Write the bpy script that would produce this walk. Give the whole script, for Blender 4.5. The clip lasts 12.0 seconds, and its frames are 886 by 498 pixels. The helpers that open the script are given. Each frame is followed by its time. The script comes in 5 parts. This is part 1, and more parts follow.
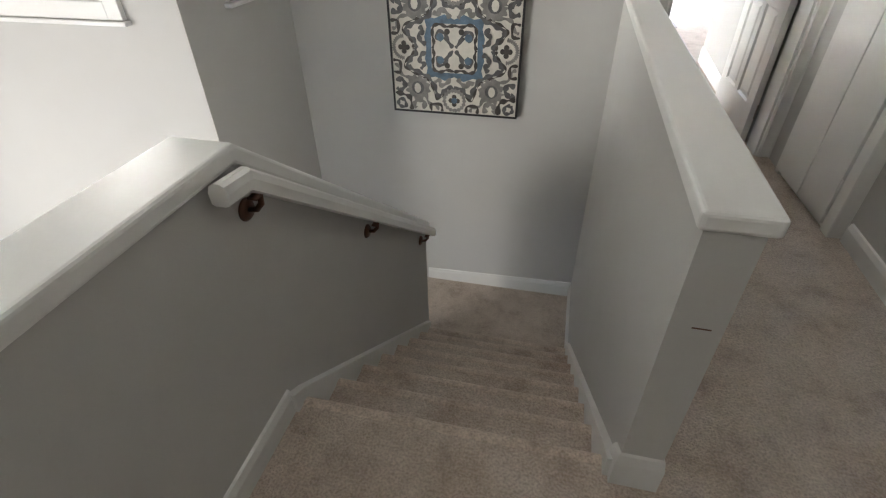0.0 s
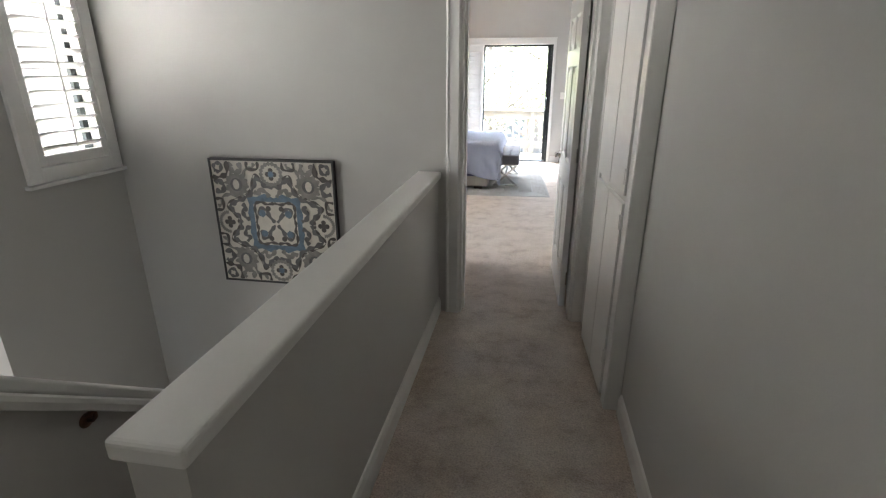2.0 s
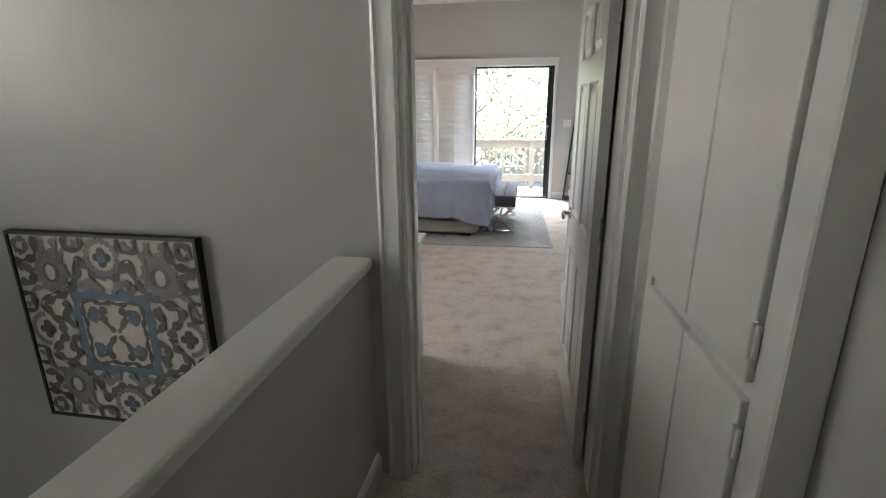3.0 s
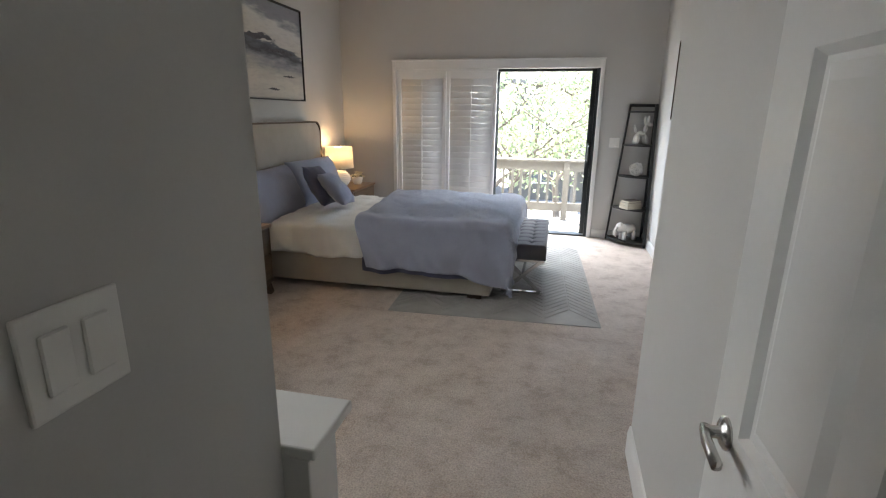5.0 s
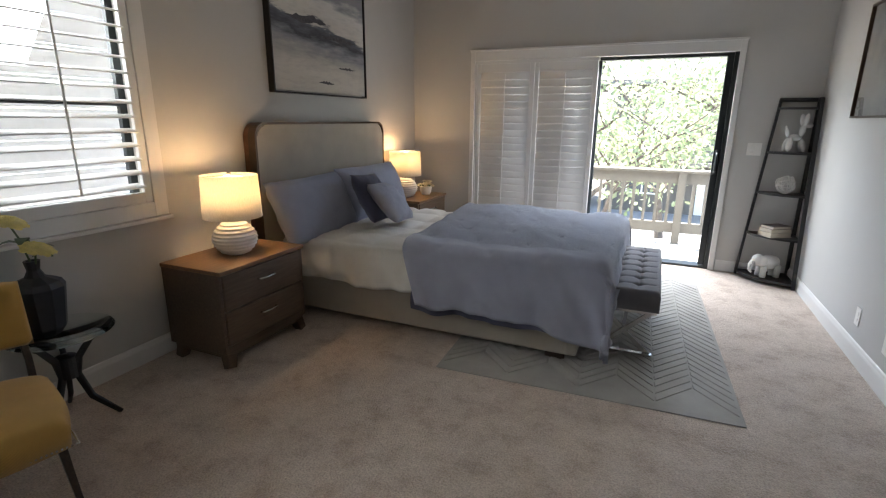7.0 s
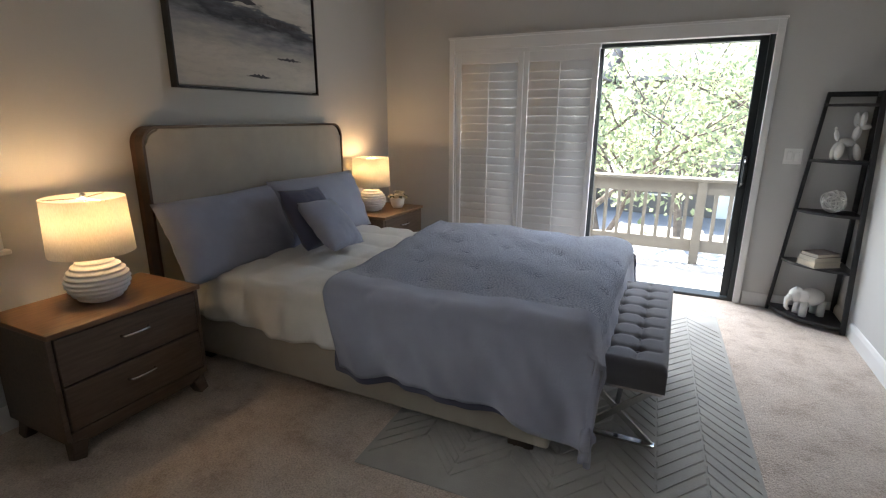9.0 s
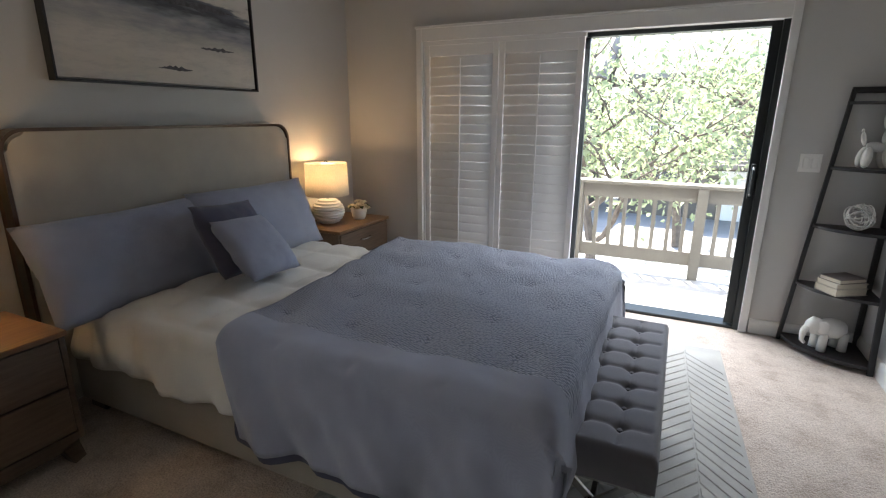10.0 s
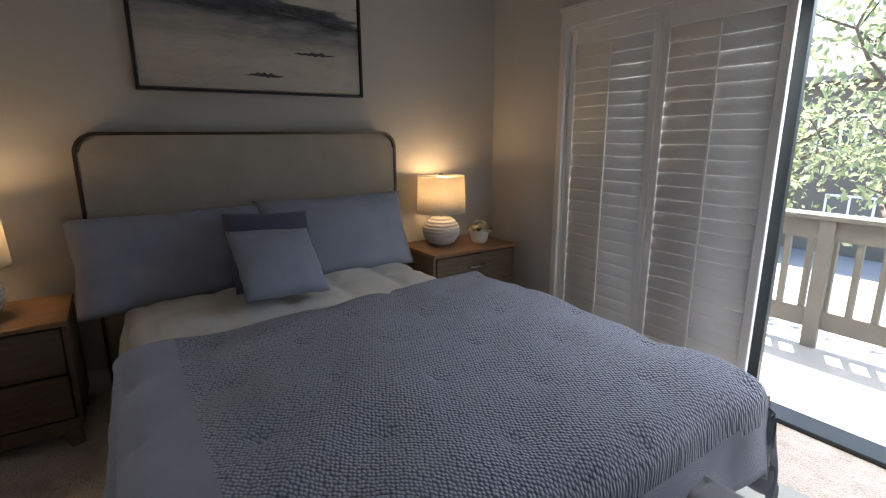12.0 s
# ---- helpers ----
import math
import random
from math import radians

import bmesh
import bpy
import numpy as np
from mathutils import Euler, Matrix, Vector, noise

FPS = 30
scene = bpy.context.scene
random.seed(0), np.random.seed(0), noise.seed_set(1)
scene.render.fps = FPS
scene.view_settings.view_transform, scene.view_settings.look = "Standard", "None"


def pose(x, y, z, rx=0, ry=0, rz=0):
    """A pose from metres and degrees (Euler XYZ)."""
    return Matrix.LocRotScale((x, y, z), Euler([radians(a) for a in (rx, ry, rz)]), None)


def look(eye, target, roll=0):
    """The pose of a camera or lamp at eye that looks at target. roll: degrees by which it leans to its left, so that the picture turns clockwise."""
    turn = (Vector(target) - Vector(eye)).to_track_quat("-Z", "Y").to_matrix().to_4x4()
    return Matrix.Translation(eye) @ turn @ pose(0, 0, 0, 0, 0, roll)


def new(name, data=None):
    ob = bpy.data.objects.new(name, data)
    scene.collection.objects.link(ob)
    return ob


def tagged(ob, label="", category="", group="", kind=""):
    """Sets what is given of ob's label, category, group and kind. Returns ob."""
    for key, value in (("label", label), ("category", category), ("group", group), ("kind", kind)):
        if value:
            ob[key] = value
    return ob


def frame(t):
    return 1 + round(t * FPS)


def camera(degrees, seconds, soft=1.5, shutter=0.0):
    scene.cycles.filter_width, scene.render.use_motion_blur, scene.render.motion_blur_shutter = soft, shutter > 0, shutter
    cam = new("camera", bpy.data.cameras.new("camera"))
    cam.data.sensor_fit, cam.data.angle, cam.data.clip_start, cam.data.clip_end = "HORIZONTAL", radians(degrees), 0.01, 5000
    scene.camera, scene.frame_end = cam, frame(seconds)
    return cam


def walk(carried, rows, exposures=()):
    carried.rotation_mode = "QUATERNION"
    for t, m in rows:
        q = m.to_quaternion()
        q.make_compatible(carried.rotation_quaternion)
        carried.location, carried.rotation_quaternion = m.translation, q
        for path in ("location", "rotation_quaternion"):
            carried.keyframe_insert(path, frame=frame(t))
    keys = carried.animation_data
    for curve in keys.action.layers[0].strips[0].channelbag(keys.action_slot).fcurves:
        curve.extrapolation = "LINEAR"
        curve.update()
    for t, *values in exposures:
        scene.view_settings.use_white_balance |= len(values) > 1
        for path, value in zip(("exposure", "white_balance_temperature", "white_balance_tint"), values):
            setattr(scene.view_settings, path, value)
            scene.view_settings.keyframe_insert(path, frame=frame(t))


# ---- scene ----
cam = camera(84.1, 12.0, 1.2)
PATH = [
    (0, (0.135, 0.234, 1.443), (-0.246, 1.79, 0.246), -1.0),
    (0.5, (0.429, -0.097, 1.448), (0.03, 1.539, 0.368), -0.9),
    (1, (0.764, -0.203, 1.46), (0.367, 1.547, 0.576), -0.4),
    (1.5, (0.903, 0.021, 1.491), (0.567, 1.846, 0.744), -0.3),
    (2, (1.078, 0.518, 1.524), (0.766, 2.378, 0.857), -0.0),
    (2.5, (1.143, 1.233, 1.507), (0.822, 3.118, 0.92), -0.4),
    (3, (1.115, 1.857, 1.505), (0.788, 3.746, 0.932), -0.3),
    (3.5, (1.103, 2.4, 1.514), (0.773, 4.292, 0.956), 0.0),
    (3.7, (1.101, 2.608, 1.533), (0.747, 4.488, 0.949), 0.3),
    (5.3, (0.984, 3.762, 1.476), (0.52, 5.637, 0.955), 0.6),
    (5.5, (0.961, 3.904, 1.468), (0.453, 5.767, 0.948), 0.6),
    (6, (0.932, 4.142, 1.45), (0.273, 5.959, 0.937), 0.6),
    (6.5, (0.897, 4.361, 1.441), (0.181, 6.157, 0.927), 0.5),
    (7, (0.891, 4.548, 1.427), (0.124, 6.323, 0.914), 0.5),
    (9, (0.933, 5.479, 1.446), (0.104, 7.224, 0.927), 0.3),
    (9.5, (0.923, 5.778, 1.466), (0.094, 7.521, 0.943), 0.3),
    (10, (0.937, 6.104, 1.453), (0.111, 7.849, 0.93), 0.3),
    (10.5, (0.955, 6.404, 1.448), (0.102, 8.137, 0.928), 0.3),
    (11, (1.013, 6.697, 1.438), (0.057, 8.379, 0.933), 0.2),
    (11.5, (1.156, 7.025, 1.432), (-0.129, 8.474, 0.933), 0.1),
    (12, (1.306, 7.381, 1.374), (-0.322, 8.451, 0.918), -0.3),
]
walk(cam, [(t, look(eye, target, roll)) for t, eye, target, roll in PATH],
     [(0.0, 5.6), (1.0, 5.2), (2.0, 4.8), (3.0, 4.1), (3.7, 3.85), (5.3, 3.6), (7.2, 3.35), (9.0, 3.15), (11.0, 2.8), (12.0, 2.55)])


# ---- world, sun, large lights ----
world = bpy.data.worlds.new("sky")
scene.world = world
world.use_nodes = True
wn = world.node_tree.nodes
sky = wn.new("ShaderNodeTexSky")
sky.sky_type, sky.sun_disc = "NISHITA", False
sky.sun_elevation, sky.sun_rotation = radians(68), radians(-25)
wn["Background"].inputs[1].default_value = 0.15
world.node_tree.links.new(sky.outputs[0], wn["Background"].inputs[0])

sun_data = bpy.data.lights.new("sun", "SUN")
sun_data.energy, sun_data.angle, sun_data.color = 5.0, radians(0.6), (1.0, 0.95, 0.87)
sun_ob = new("sun", sun_data)
SUN_FROM = Vector((math.sin(radians(-25)) * math.cos(radians(68)), math.cos(radians(-25)) * math.cos(radians(68)), math.sin(radians(68))))
sun_ob.matrix_world = look(SUN_FROM * 40, (0, 0, 0))


def area_lamp(name, at, target, w, h, watts, tint=(1.0, 0.97, 0.93)):
    """An area lamp: sky light that comes in at one opening, or an added fill."""
    d = bpy.data.lights.new(name, "AREA")
    d.shape, d.size, d.size_y, d.energy, d.color = "RECTANGLE", w, h, watts, tint
    ob = new(name, d)
    ob.matrix_world = look(at, target)
    return ob


area_lamp("window_light_bedroom", (-2.5, 5.6, 2.1), (-0.2, 5.7, 0.0), 1.9, 1.0, 9.5, (0.95, 0.98, 1.0))
area_lamp("window_light_sliding_door", (0.85, 10.40, 2.42), (0.6, 7.4, 0.2), 1.4, 0.45, 25, (0.95, 0.98, 1.0))
area_lamp("window_light_stair_west", (-2.3, 3.05, 2.3), (0.0, 3.05, 0.2), 0.8, 1.8, 15)
area_lamp("window_light_stair_north", (-2.5, 2.9, 1.7), (-2.4, 0, 1.2), 1.1, 1.2, 3.0)
# added fill lamp with no opening behind it, brightens the landing wall
area_lamp("fill_light_lower_hall", (-4.15, 0.2, -0.2), (-1.7, 1.6, 0.4), 2.2, 2.6, 4.5)


# ---- materials ----
def material(name, rough=0.5, metal=0.0):
    m = bpy.data.materials.new(name)
    m.use_nodes = True
    b = m.node_tree.nodes["Principled BSDF"]
    b.inputs["Roughness"].default_value, b.inputs["Metallic"].default_value = rough, metal
    return m, m.node_tree, b


def node(tree, kind, **inputs):
    n = tree.nodes.new(kind)
    for key, value in inputs.items():
        n.inputs[key.replace("_", " ")].default_value = value
    return n


def noise_of(tree, scale, detail=3.0, stretch=None, rough=0.55):
    tc = tree.nodes.new("ShaderNodeTexCoord")
    n = node(tree, "ShaderNodeTexNoise", Scale=scale, Detail=detail, Roughness=rough)
    if stretch:
        mp = tree.nodes.new("ShaderNodeMapping")
        mp.inputs["Scale"].default_value = stretch
        tree.links.new(tc.outputs["Object"], mp.inputs[0])
        tree.links.new(mp.outputs[0], n.inputs["Vector"])
    else:
        tree.links.new(tc.outputs["Object"], n.inputs["Vector"])
    return n


def ramp(tree, source, stops):
    r = tree.nodes.new("ShaderNodeValToRGB")
    e = r.color_ramp.elements
    while len(e) < len(stops):
        e.new(0.5)
    for el, (p, c) in zip(e, stops):
        el.position, el.color = p, (*c, 1)
    tree.links.new(source, r.inputs[0])
    return r


def mixed(tree, kind, fac, a, b):
    n = tree.nodes.new("ShaderNodeMix")
    n.data_type, n.blend_type = "RGBA", kind
    if hasattr(fac, "links"):
        tree.links.new(fac, n.inputs[0])
    else:
        n.inputs[0].default_value = fac
    for s, v in ((6, a), (7, b)):
        if hasattr(v, "links"):
            tree.links.new(v, n.inputs[s])
        else:
            n.inputs[s].default_value = (*v, 1)
    return n.outputs[2]


def bump(tree, bsdf, height, strength, distance):
    b = node(tree, "ShaderNodeBump", Strength=strength, Distance=distance)
    tree.links.new(height, b.inputs["Height"])
    tree.links.new(b.outputs[0], bsdf.inputs["Normal"])


def plain(name, colour, rough=0.5, metal=0.0, vary=0.12, scale=3.0, grain=220.0, relief=0.15, depth=0.001, stretch=None):
    """A surface with soft blotches and a fine grain."""
    m, t, b = material(name, rough, metal)
    big = noise_of(t, scale, 4.0, stretch)
    fine = noise_of(t, grain, 2.0, stretch)
    lo, hi = tuple(c * (1 - vary) for c in colour), tuple(min(1, c * (1 + vary)) for c in colour)
    r = ramp(t, big.outputs[0], [(0.3, lo), (0.7, hi)])
    g = ramp(t, fine.outputs[0], [(0.3, (1 - vary, 1 - vary, 1 - vary)), (0.7, (1, 1, 1))])
    t.links.new(mixed(t, "MULTIPLY", 0.6, r.outputs[0], g.outputs[0]), b.inputs["Base Color"])
    bump(t, b, fine.outputs[0], relief, depth)
    return m


def carpet_material(name="carpet", tone=1.0):
    m, t, b = material(name, 0.95)
    b.inputs["Sheen Weight"].default_value = 0.25
    b.inputs["Sheen Roughness"].default_value = 0.6
    patches = noise_of(t, 5.5, 6.0, rough=0.68)
    tufts = noise_of(t, 120.0, 3.0)
    clump = noise_of(t, 38.0, 3.0)
    r = ramp(t, patches.outputs[0], [(p, tuple(c * tone for c in col)) for p, col in ((0.36, (0.50, 0.40, 0.325)), (0.47, (0.64, 0.535, 0.45)), (0.60, (0.72, 0.615, 0.53)))])
    g = ramp(t, tufts.outputs[0], [(0.3, (0.62, 0.60, 0.58)), (0.65, (1, 1, 1))])
    c = ramp(t, clump.outputs[0], [(0.3, (0.84, 0.83, 0.82)), (0.65, (1, 1, 1))])
    col = mixed(t, "MULTIPLY", 1.0, r.outputs[0], g.outputs[0])
    t.links.new(mixed(t, "MULTIPLY", 0.8, col, c.outputs[0]), b.inputs["Base Color"])
    h = mixed(t, "ADD", 0.7, tufts.outputs[0], clump.outputs[0])
    bump(t, b, h, 0.9, 0.012)
    return m


def wood_material(name, dark, light, rough=0.45, along=(1, 14, 14)):
    m, t, b = material(name, rough)
    grain = noise_of(t, 5.0, 6.0, along, 0.65)
    blot = noise_of(t, 2.0, 3.0)
    r = ramp(t, grain.outputs[0], [(0.3, dark), (0.7, light)])
    g = ramp(t, blot.outputs[0], [(0.3, (0.85, 0.85, 0.85)), (0.7, (1, 1, 1))])
    t.links.new(mixed(t, "MULTIPLY", 0.8, r.outputs[0], g.outputs[0]), b.inputs["Base Color"])
    bump(t, b, grain.outputs[0], 0.2, 0.001)
    return m


def weave_material(name, colour, scale, rough=0.9, relief=0.5, depth=0.002, vary=0.2):
    m, t, b = material(name, rough)
    b.inputs["Sheen Weight"].default_value = 0.2
    tc = t.nodes.new("ShaderNodeTexCoord")
    w = []
    for axis in ("X", "Y"):
        n = node(t, "ShaderNodeTexWave", Scale=scale, Distortion=1.5, Detail=2.0)
        n.bands_direction = axis
        t.links.new(tc.outputs["Object"], n.inputs["Vector"])
        w.append(n)
    f = mixed(t, "ADD", 0.5, w[0].outputs[0], w[1].outputs[0])
    blot = noise_of(t, 6.0, 4.0)
    r = ramp(t, blot.outputs[0], [(0.3, tuple(c * (1 - vary) for c in colour)), (0.7, tuple(c * (1 + vary) for c in colour))])
    g = ramp(t, f, [(0.2, (0.8, 0.8, 0.8)), (0.8, (1, 1, 1))])
    t.links.new(mixed(t, "MULTIPLY", 0.7, r.outputs[0], g.outputs[0]), b.inputs["Base Color"])
    bump(t, b, f, relief, depth)
    return m


def glass_material(name, tint=(1, 1, 1), rough=0.0):
    m, t, b = material(name, rough)
    b.inputs["Base Color"].default_value = (*tint, 1)
    b.inputs["Transmission Weight"].default_value, b.inputs["IOR"].default_value = 1.0, 1.45
    return m


WALL = plain("wall_paint", (0.505, 0.497, 0.478), 0.75, vary=0.03, scale=1.2, grain=160, relief=0.25, depth=0.0012)
TRIM = plain("trim_paint", (0.72, 0.715, 0.695), 0.35, vary=0.03, scale=2, grain=90, relief=0.05, depth=0.0005)
CEILING = plain("ceiling_paint", (0.72, 0.72, 0.71), 0.85, vary=0.03, scale=1.5, grain=120, relief=0.4, depth=0.002)
CARPET = carpet_material()
# paler copy of the carpet: light on the stair nosings put into the colour
LIT_CARPET = carpet_material("lit_carpet", 1.15)
SHUTTER = plain("shutter_paint", (0.74, 0.735, 0.72), 0.4, vary=0.03, scale=4, grain=70, relief=0.05, depth=0.0004)
BLACK_FRAME = plain("dark_aluminium", (0.03, 0.036, 0.038), 0.4, 0.3, vary=0.15)
DOOR_PAINT = plain("door_paint", (0.70, 0.695, 0.675), 0.28, vary=0.03, scale=3, grain=60, relief=0.06, depth=0.0005)
BRONZE = plain("bronze", (0.16, 0.085, 0.055), 0.45, 0.8, vary=0.25, scale=20)
CHROME = plain("brushed_nickel", (0.62, 0.61, 0.59), 0.25, 1.0, vary=0.05, scale=20)
PLASTIC = plain("white_plastic", (0.75, 0.74, 0.71), 0.4, vary=0.02)
GLASS = glass_material("clear_glass")


# ---- building helpers ----
def finish(ob, bm, mat, smooth=False):
    bmesh.ops.recalc_face_normals(bm, faces=bm.faces)
    bm.to_mesh(ob.data)
    bm.free()
    if mat:
        ob.data.materials.append(mat)
    if smooth:
        for p in ob.data.polygons:
            p.use_smooth = True
    return ob


def part(name, bm, mat, parent=None, label="", smooth=False):
    ob = new(name, bpy.data.meshes.new(name))
    finish(ob, bm, mat, smooth)
    ob.parent = parent
    if label:
        tagged(ob, label)
    return ob


def thing(name, label, category, at=(0, 0, 0), turn=0, group="", kind=""):
    ob = new(name)
    ob.empty_display_size = 0.1
    ob.matrix_basis = pose(*at, 0, 0, turn)
    return tagged(ob, label, category, group, kind)


def box(x0, x1, y0, y1, z0, z1, bevel=0.0, seg=1, bm=None):
    own = bmesh.new()
    vs = [own.verts.new((x, y, z)) for z in (z0, z1) for y in (y0, y1) for x in (x0, x1)]
    for f in ((0, 2, 3, 1), (4, 5, 7, 6), (0, 1, 5, 4), (2, 6, 7, 3), (0, 4, 6, 2), (1, 3, 7, 5)):
        own.faces.new([vs[i] for i in f])
    if bevel:
        bmesh.ops.bevel(own, geom=own.edges[:], offset=bevel, segments=seg, affect="EDGES", profile=0.5)
    return own if bm is None else joined(bm, own)


def joined(bm, other, m=None):
    """Adds another bmesh to bm."""
    if m is not None:
        other.transform(m)
    tmp = bpy.data.meshes.new("tmp")
    other.to_mesh(tmp)
    other.free()
    bm.from_mesh(tmp)
    bpy.data.meshes.remove(tmp)
    return bm


def lathe(profile, n=40, bm=None):
    """A turned body from (radius, z) pairs."""
    own = bm or bmesh.new()
    rings = []
    for r, z in profile:
        rings.append([own.verts.new((r * math.cos(2 * math.pi * i / n), r * math.sin(2 * math.pi * i / n), z)) for i in range(n)] if r > 1e-5 else [own.verts.new((0, 0, z))])
    for a, b in zip(rings, rings[1:]):
        for i in range(n):
            j = (i + 1) % n
            if len(a) == 1 and len(b) > 1:
                own.faces.new((a[0], b[i], b[j]))
            elif len(b) == 1 and len(a) > 1:
                own.faces.new((a[i], a[j], b[0]))
            elif len(a) > 1:
                own.faces.new((a[i], a[j], b[j], b[i]))
    return own


def sweep(points, section, up=(0, 0, 1), closed_ends=True, scale=None, bm=None):
    """A section of (side, up) pairs carried along points, mitred at the bends."""
    own = bm or bmesh.new()
    pts = [Vector(p) for p in points]
    rings = []
    for i, p in enumerate(pts):
        a = (pts[i] - pts[i - 1]).normalized() if i else (pts[1] - pts[0]).normalized()
        b = (pts[i + 1] - pts[i]).normalized() if i < len(pts) - 1 else a
        d = (a + b).normalized()
        side = d.cross(Vector(up)).normalized()
        top = side.cross(d).normalized()
        k = 1 / max(0.4, d.dot(a))
        s = scale[i] if scale else 1.0
        rings.append([own.verts.new(p + side * u * s + top * v * s * k) for u, v in section])
    n = len(section)
    for r, q in zip(rings, rings[1:]):
        for i in range(n):
            own.faces.new((r[i], r[(i + 1) % n], q[(i + 1) % n], q[i]))
    if closed_ends:
        own.faces.new(rings[0])
        own.faces.new(rings[-1][::-1])
    return own


def rounded(w, h, r, n=4):
    """A rounded rectangle about the origin."""
    out = []
    for cx, cy, a0 in ((w / 2 - r, h / 2 - r, 0), (-w / 2 + r, h / 2 - r, 90), (-w / 2 + r, -h / 2 + r, 180), (w / 2 - r, -h / 2 + r, 270)):
        for i in range(n + 1):
            a = radians(a0 + 90 * i / n)
            out.append((cx + r * math.cos(a), cy + r * math.sin(a)))
    return out


def disc(r, n=10):
    return [(r * math.cos(2 * math.pi * i / n), r * math.sin(2 * math.pi * i / n)) for i in range(n)]


def wall(name, along, a0, a1, t0, t1, z0, z1, holes=(), mat=None):
    """A wall along 'x' or 'y' from a0 to a1, between t0 and t1 across it, with openings (a0, a1, z0, z1) cut through."""
    aa = sorted({a0, a1, *[h[0] for h in holes], *[h[1] for h in holes]})
    zz = sorted({z0, z1, *[h[2] for h in holes], *[h[3] for h in holes]})

    def solid(i, j):
        if not (0 <= i < len(aa) - 1 and 0 <= j < len(zz) - 1):
            return False
        ca, cz = (aa[i] + aa[i + 1]) / 2, (zz[j] + zz[j + 1]) / 2
        return not any(h[0] < ca < h[1] and h[2] < cz < h[3] for h in holes)

    bm = bmesh.new()
    at = {}

    def v(i, t, j):
        key = (i, t, j)
        if key not in at:
            p = (aa[i], t, zz[j]) if along == "x" else (t, aa[i], zz[j])
            at[key] = bm.verts.new(p)
        return at[key]

    for i in range(len(aa) - 1):
        for j in range(len(zz) - 1):
            if not solid(i, j):
                continue
            for t in (t0, t1):
                bm.faces.new((v(i, t, j), v(i + 1, t, j), v(i + 1, t, j + 1), v(i, t, j + 1)))
            for di, dj, e in ((-1, 0, ((i, j), (i, j + 1))), (1, 0, ((i + 1, j), (i + 1, j + 1))), (0, -1, ((i, j), (i + 1, j))), (0, 1, ((i, j + 1), (i + 1, j + 1)))):
                if not solid(i + di, j + dj):
                    (p, q), (r, s) = e
                    bm.faces.new((v(p, t0, q), v(r, t0, s), v(r, t1, s), v(p, t1, q)))
    return tagged(part(name, bm, mat or WALL), kind="structure", label="light grey painted plaster wall", category="wall")


def setting(name, bm, mat, label, category):
    return tagged(part(name, bm, mat), label, category, kind="structure")


# ---- large structure ----
CEIL = 2.93
wall("wall_stair_north", "x", -1.83, 1.70, 3.515, 3.68, -3.0, CEIL, [(0.683, 1.42, -0.15, 2.04)])
wall("wall_stair_west", "y", 2.45, 3.515, -1.83, -1.69, -3.0, CEIL, [(2.91, 3.41, 1.02, 2.22)])
wall("wall_landing_north", "x", -4.2, -1.83, 2.45, 2.59, -3.0, CEIL, [(-3.15, -2.09, 1.0, 2.22)])
wall("wall_lower_west", "y", -1.6, 2.45, -4.35, -4.2, -3.0, CEIL)
wall("wall_hall_south", "x", -4.35, 1.70, -1.75, -1.6, -3.0, CEIL)
wall("wall_hall_east", "y", -1.6, 3.515, 1.588, 1.70, -0.3, CEIL)
wall("wall_switch", "y", 3.68, 4.115, 0.46, 0.537, 0.0, CEIL)
wall("wall_cupboard_end", "y", 3.30, 3.515, 1.495, 1.588, 0.0, CEIL)
wall("wall_bedroom_south", "x", -1.95, 0.46, 3.68, 4.40, 0.0, CEIL)
wall("wall_passage", "x", 1.43, 2.32, 3.68, 5.62, 0.0, CEIL)
wall("wall_bedroom_east", "y", 5.62, 9.90, 2.125, 2.32, 0.0, CEIL)
wall("wall_bedroom_west", "y", 4.40, 9.90, -1.95, -1.80, 0.0, CEIL, [(5.675, 6.475, 0.945, 2.135), (4.635, 5.435, 0.945, 2.135)])
wall("wall_bedroom_north", "x", -1.95, 2.32, 9.90, 10.04, 0.0, CEIL, [(-1.05, 1.45, 0.0, 2.03)])
setting("ceiling", box(-4.35, 2.32, -1.75, 10.04, CEIL, CEIL + 0.15), CEILING, "flat white painted ceiling", "ceiling")

bm = box(-0.68, 1.588, -1.6, 1.136, -0.2, 0, 0.0)
box(0.44, 1.588, 1.136, 3.515, -0.2, 0, bm=bm)
box(0.683, 1.42, 3.515, 3.68, -0.2, 0, bm=bm)
box(0.45, 1.43, 3.68, 4.39, -0.2, 0, bm=bm)
box(-1.80, 1.43, 4.39, 5.62, -0.2, 0, bm=bm)
box(-1.80, 2.125, 5.62, 9.96, -0.2, 0, bm=bm)
setting("floor", bm, CARPET, "beige-brown cut-pile carpet with brushed footmarks", "carpet floor")
setting("floor_lower", box(-4.2, 0.44, -1.6, 3.515, -3.0, -2.82), CARPET, "beige carpet of the lower storey", "carpet floor")

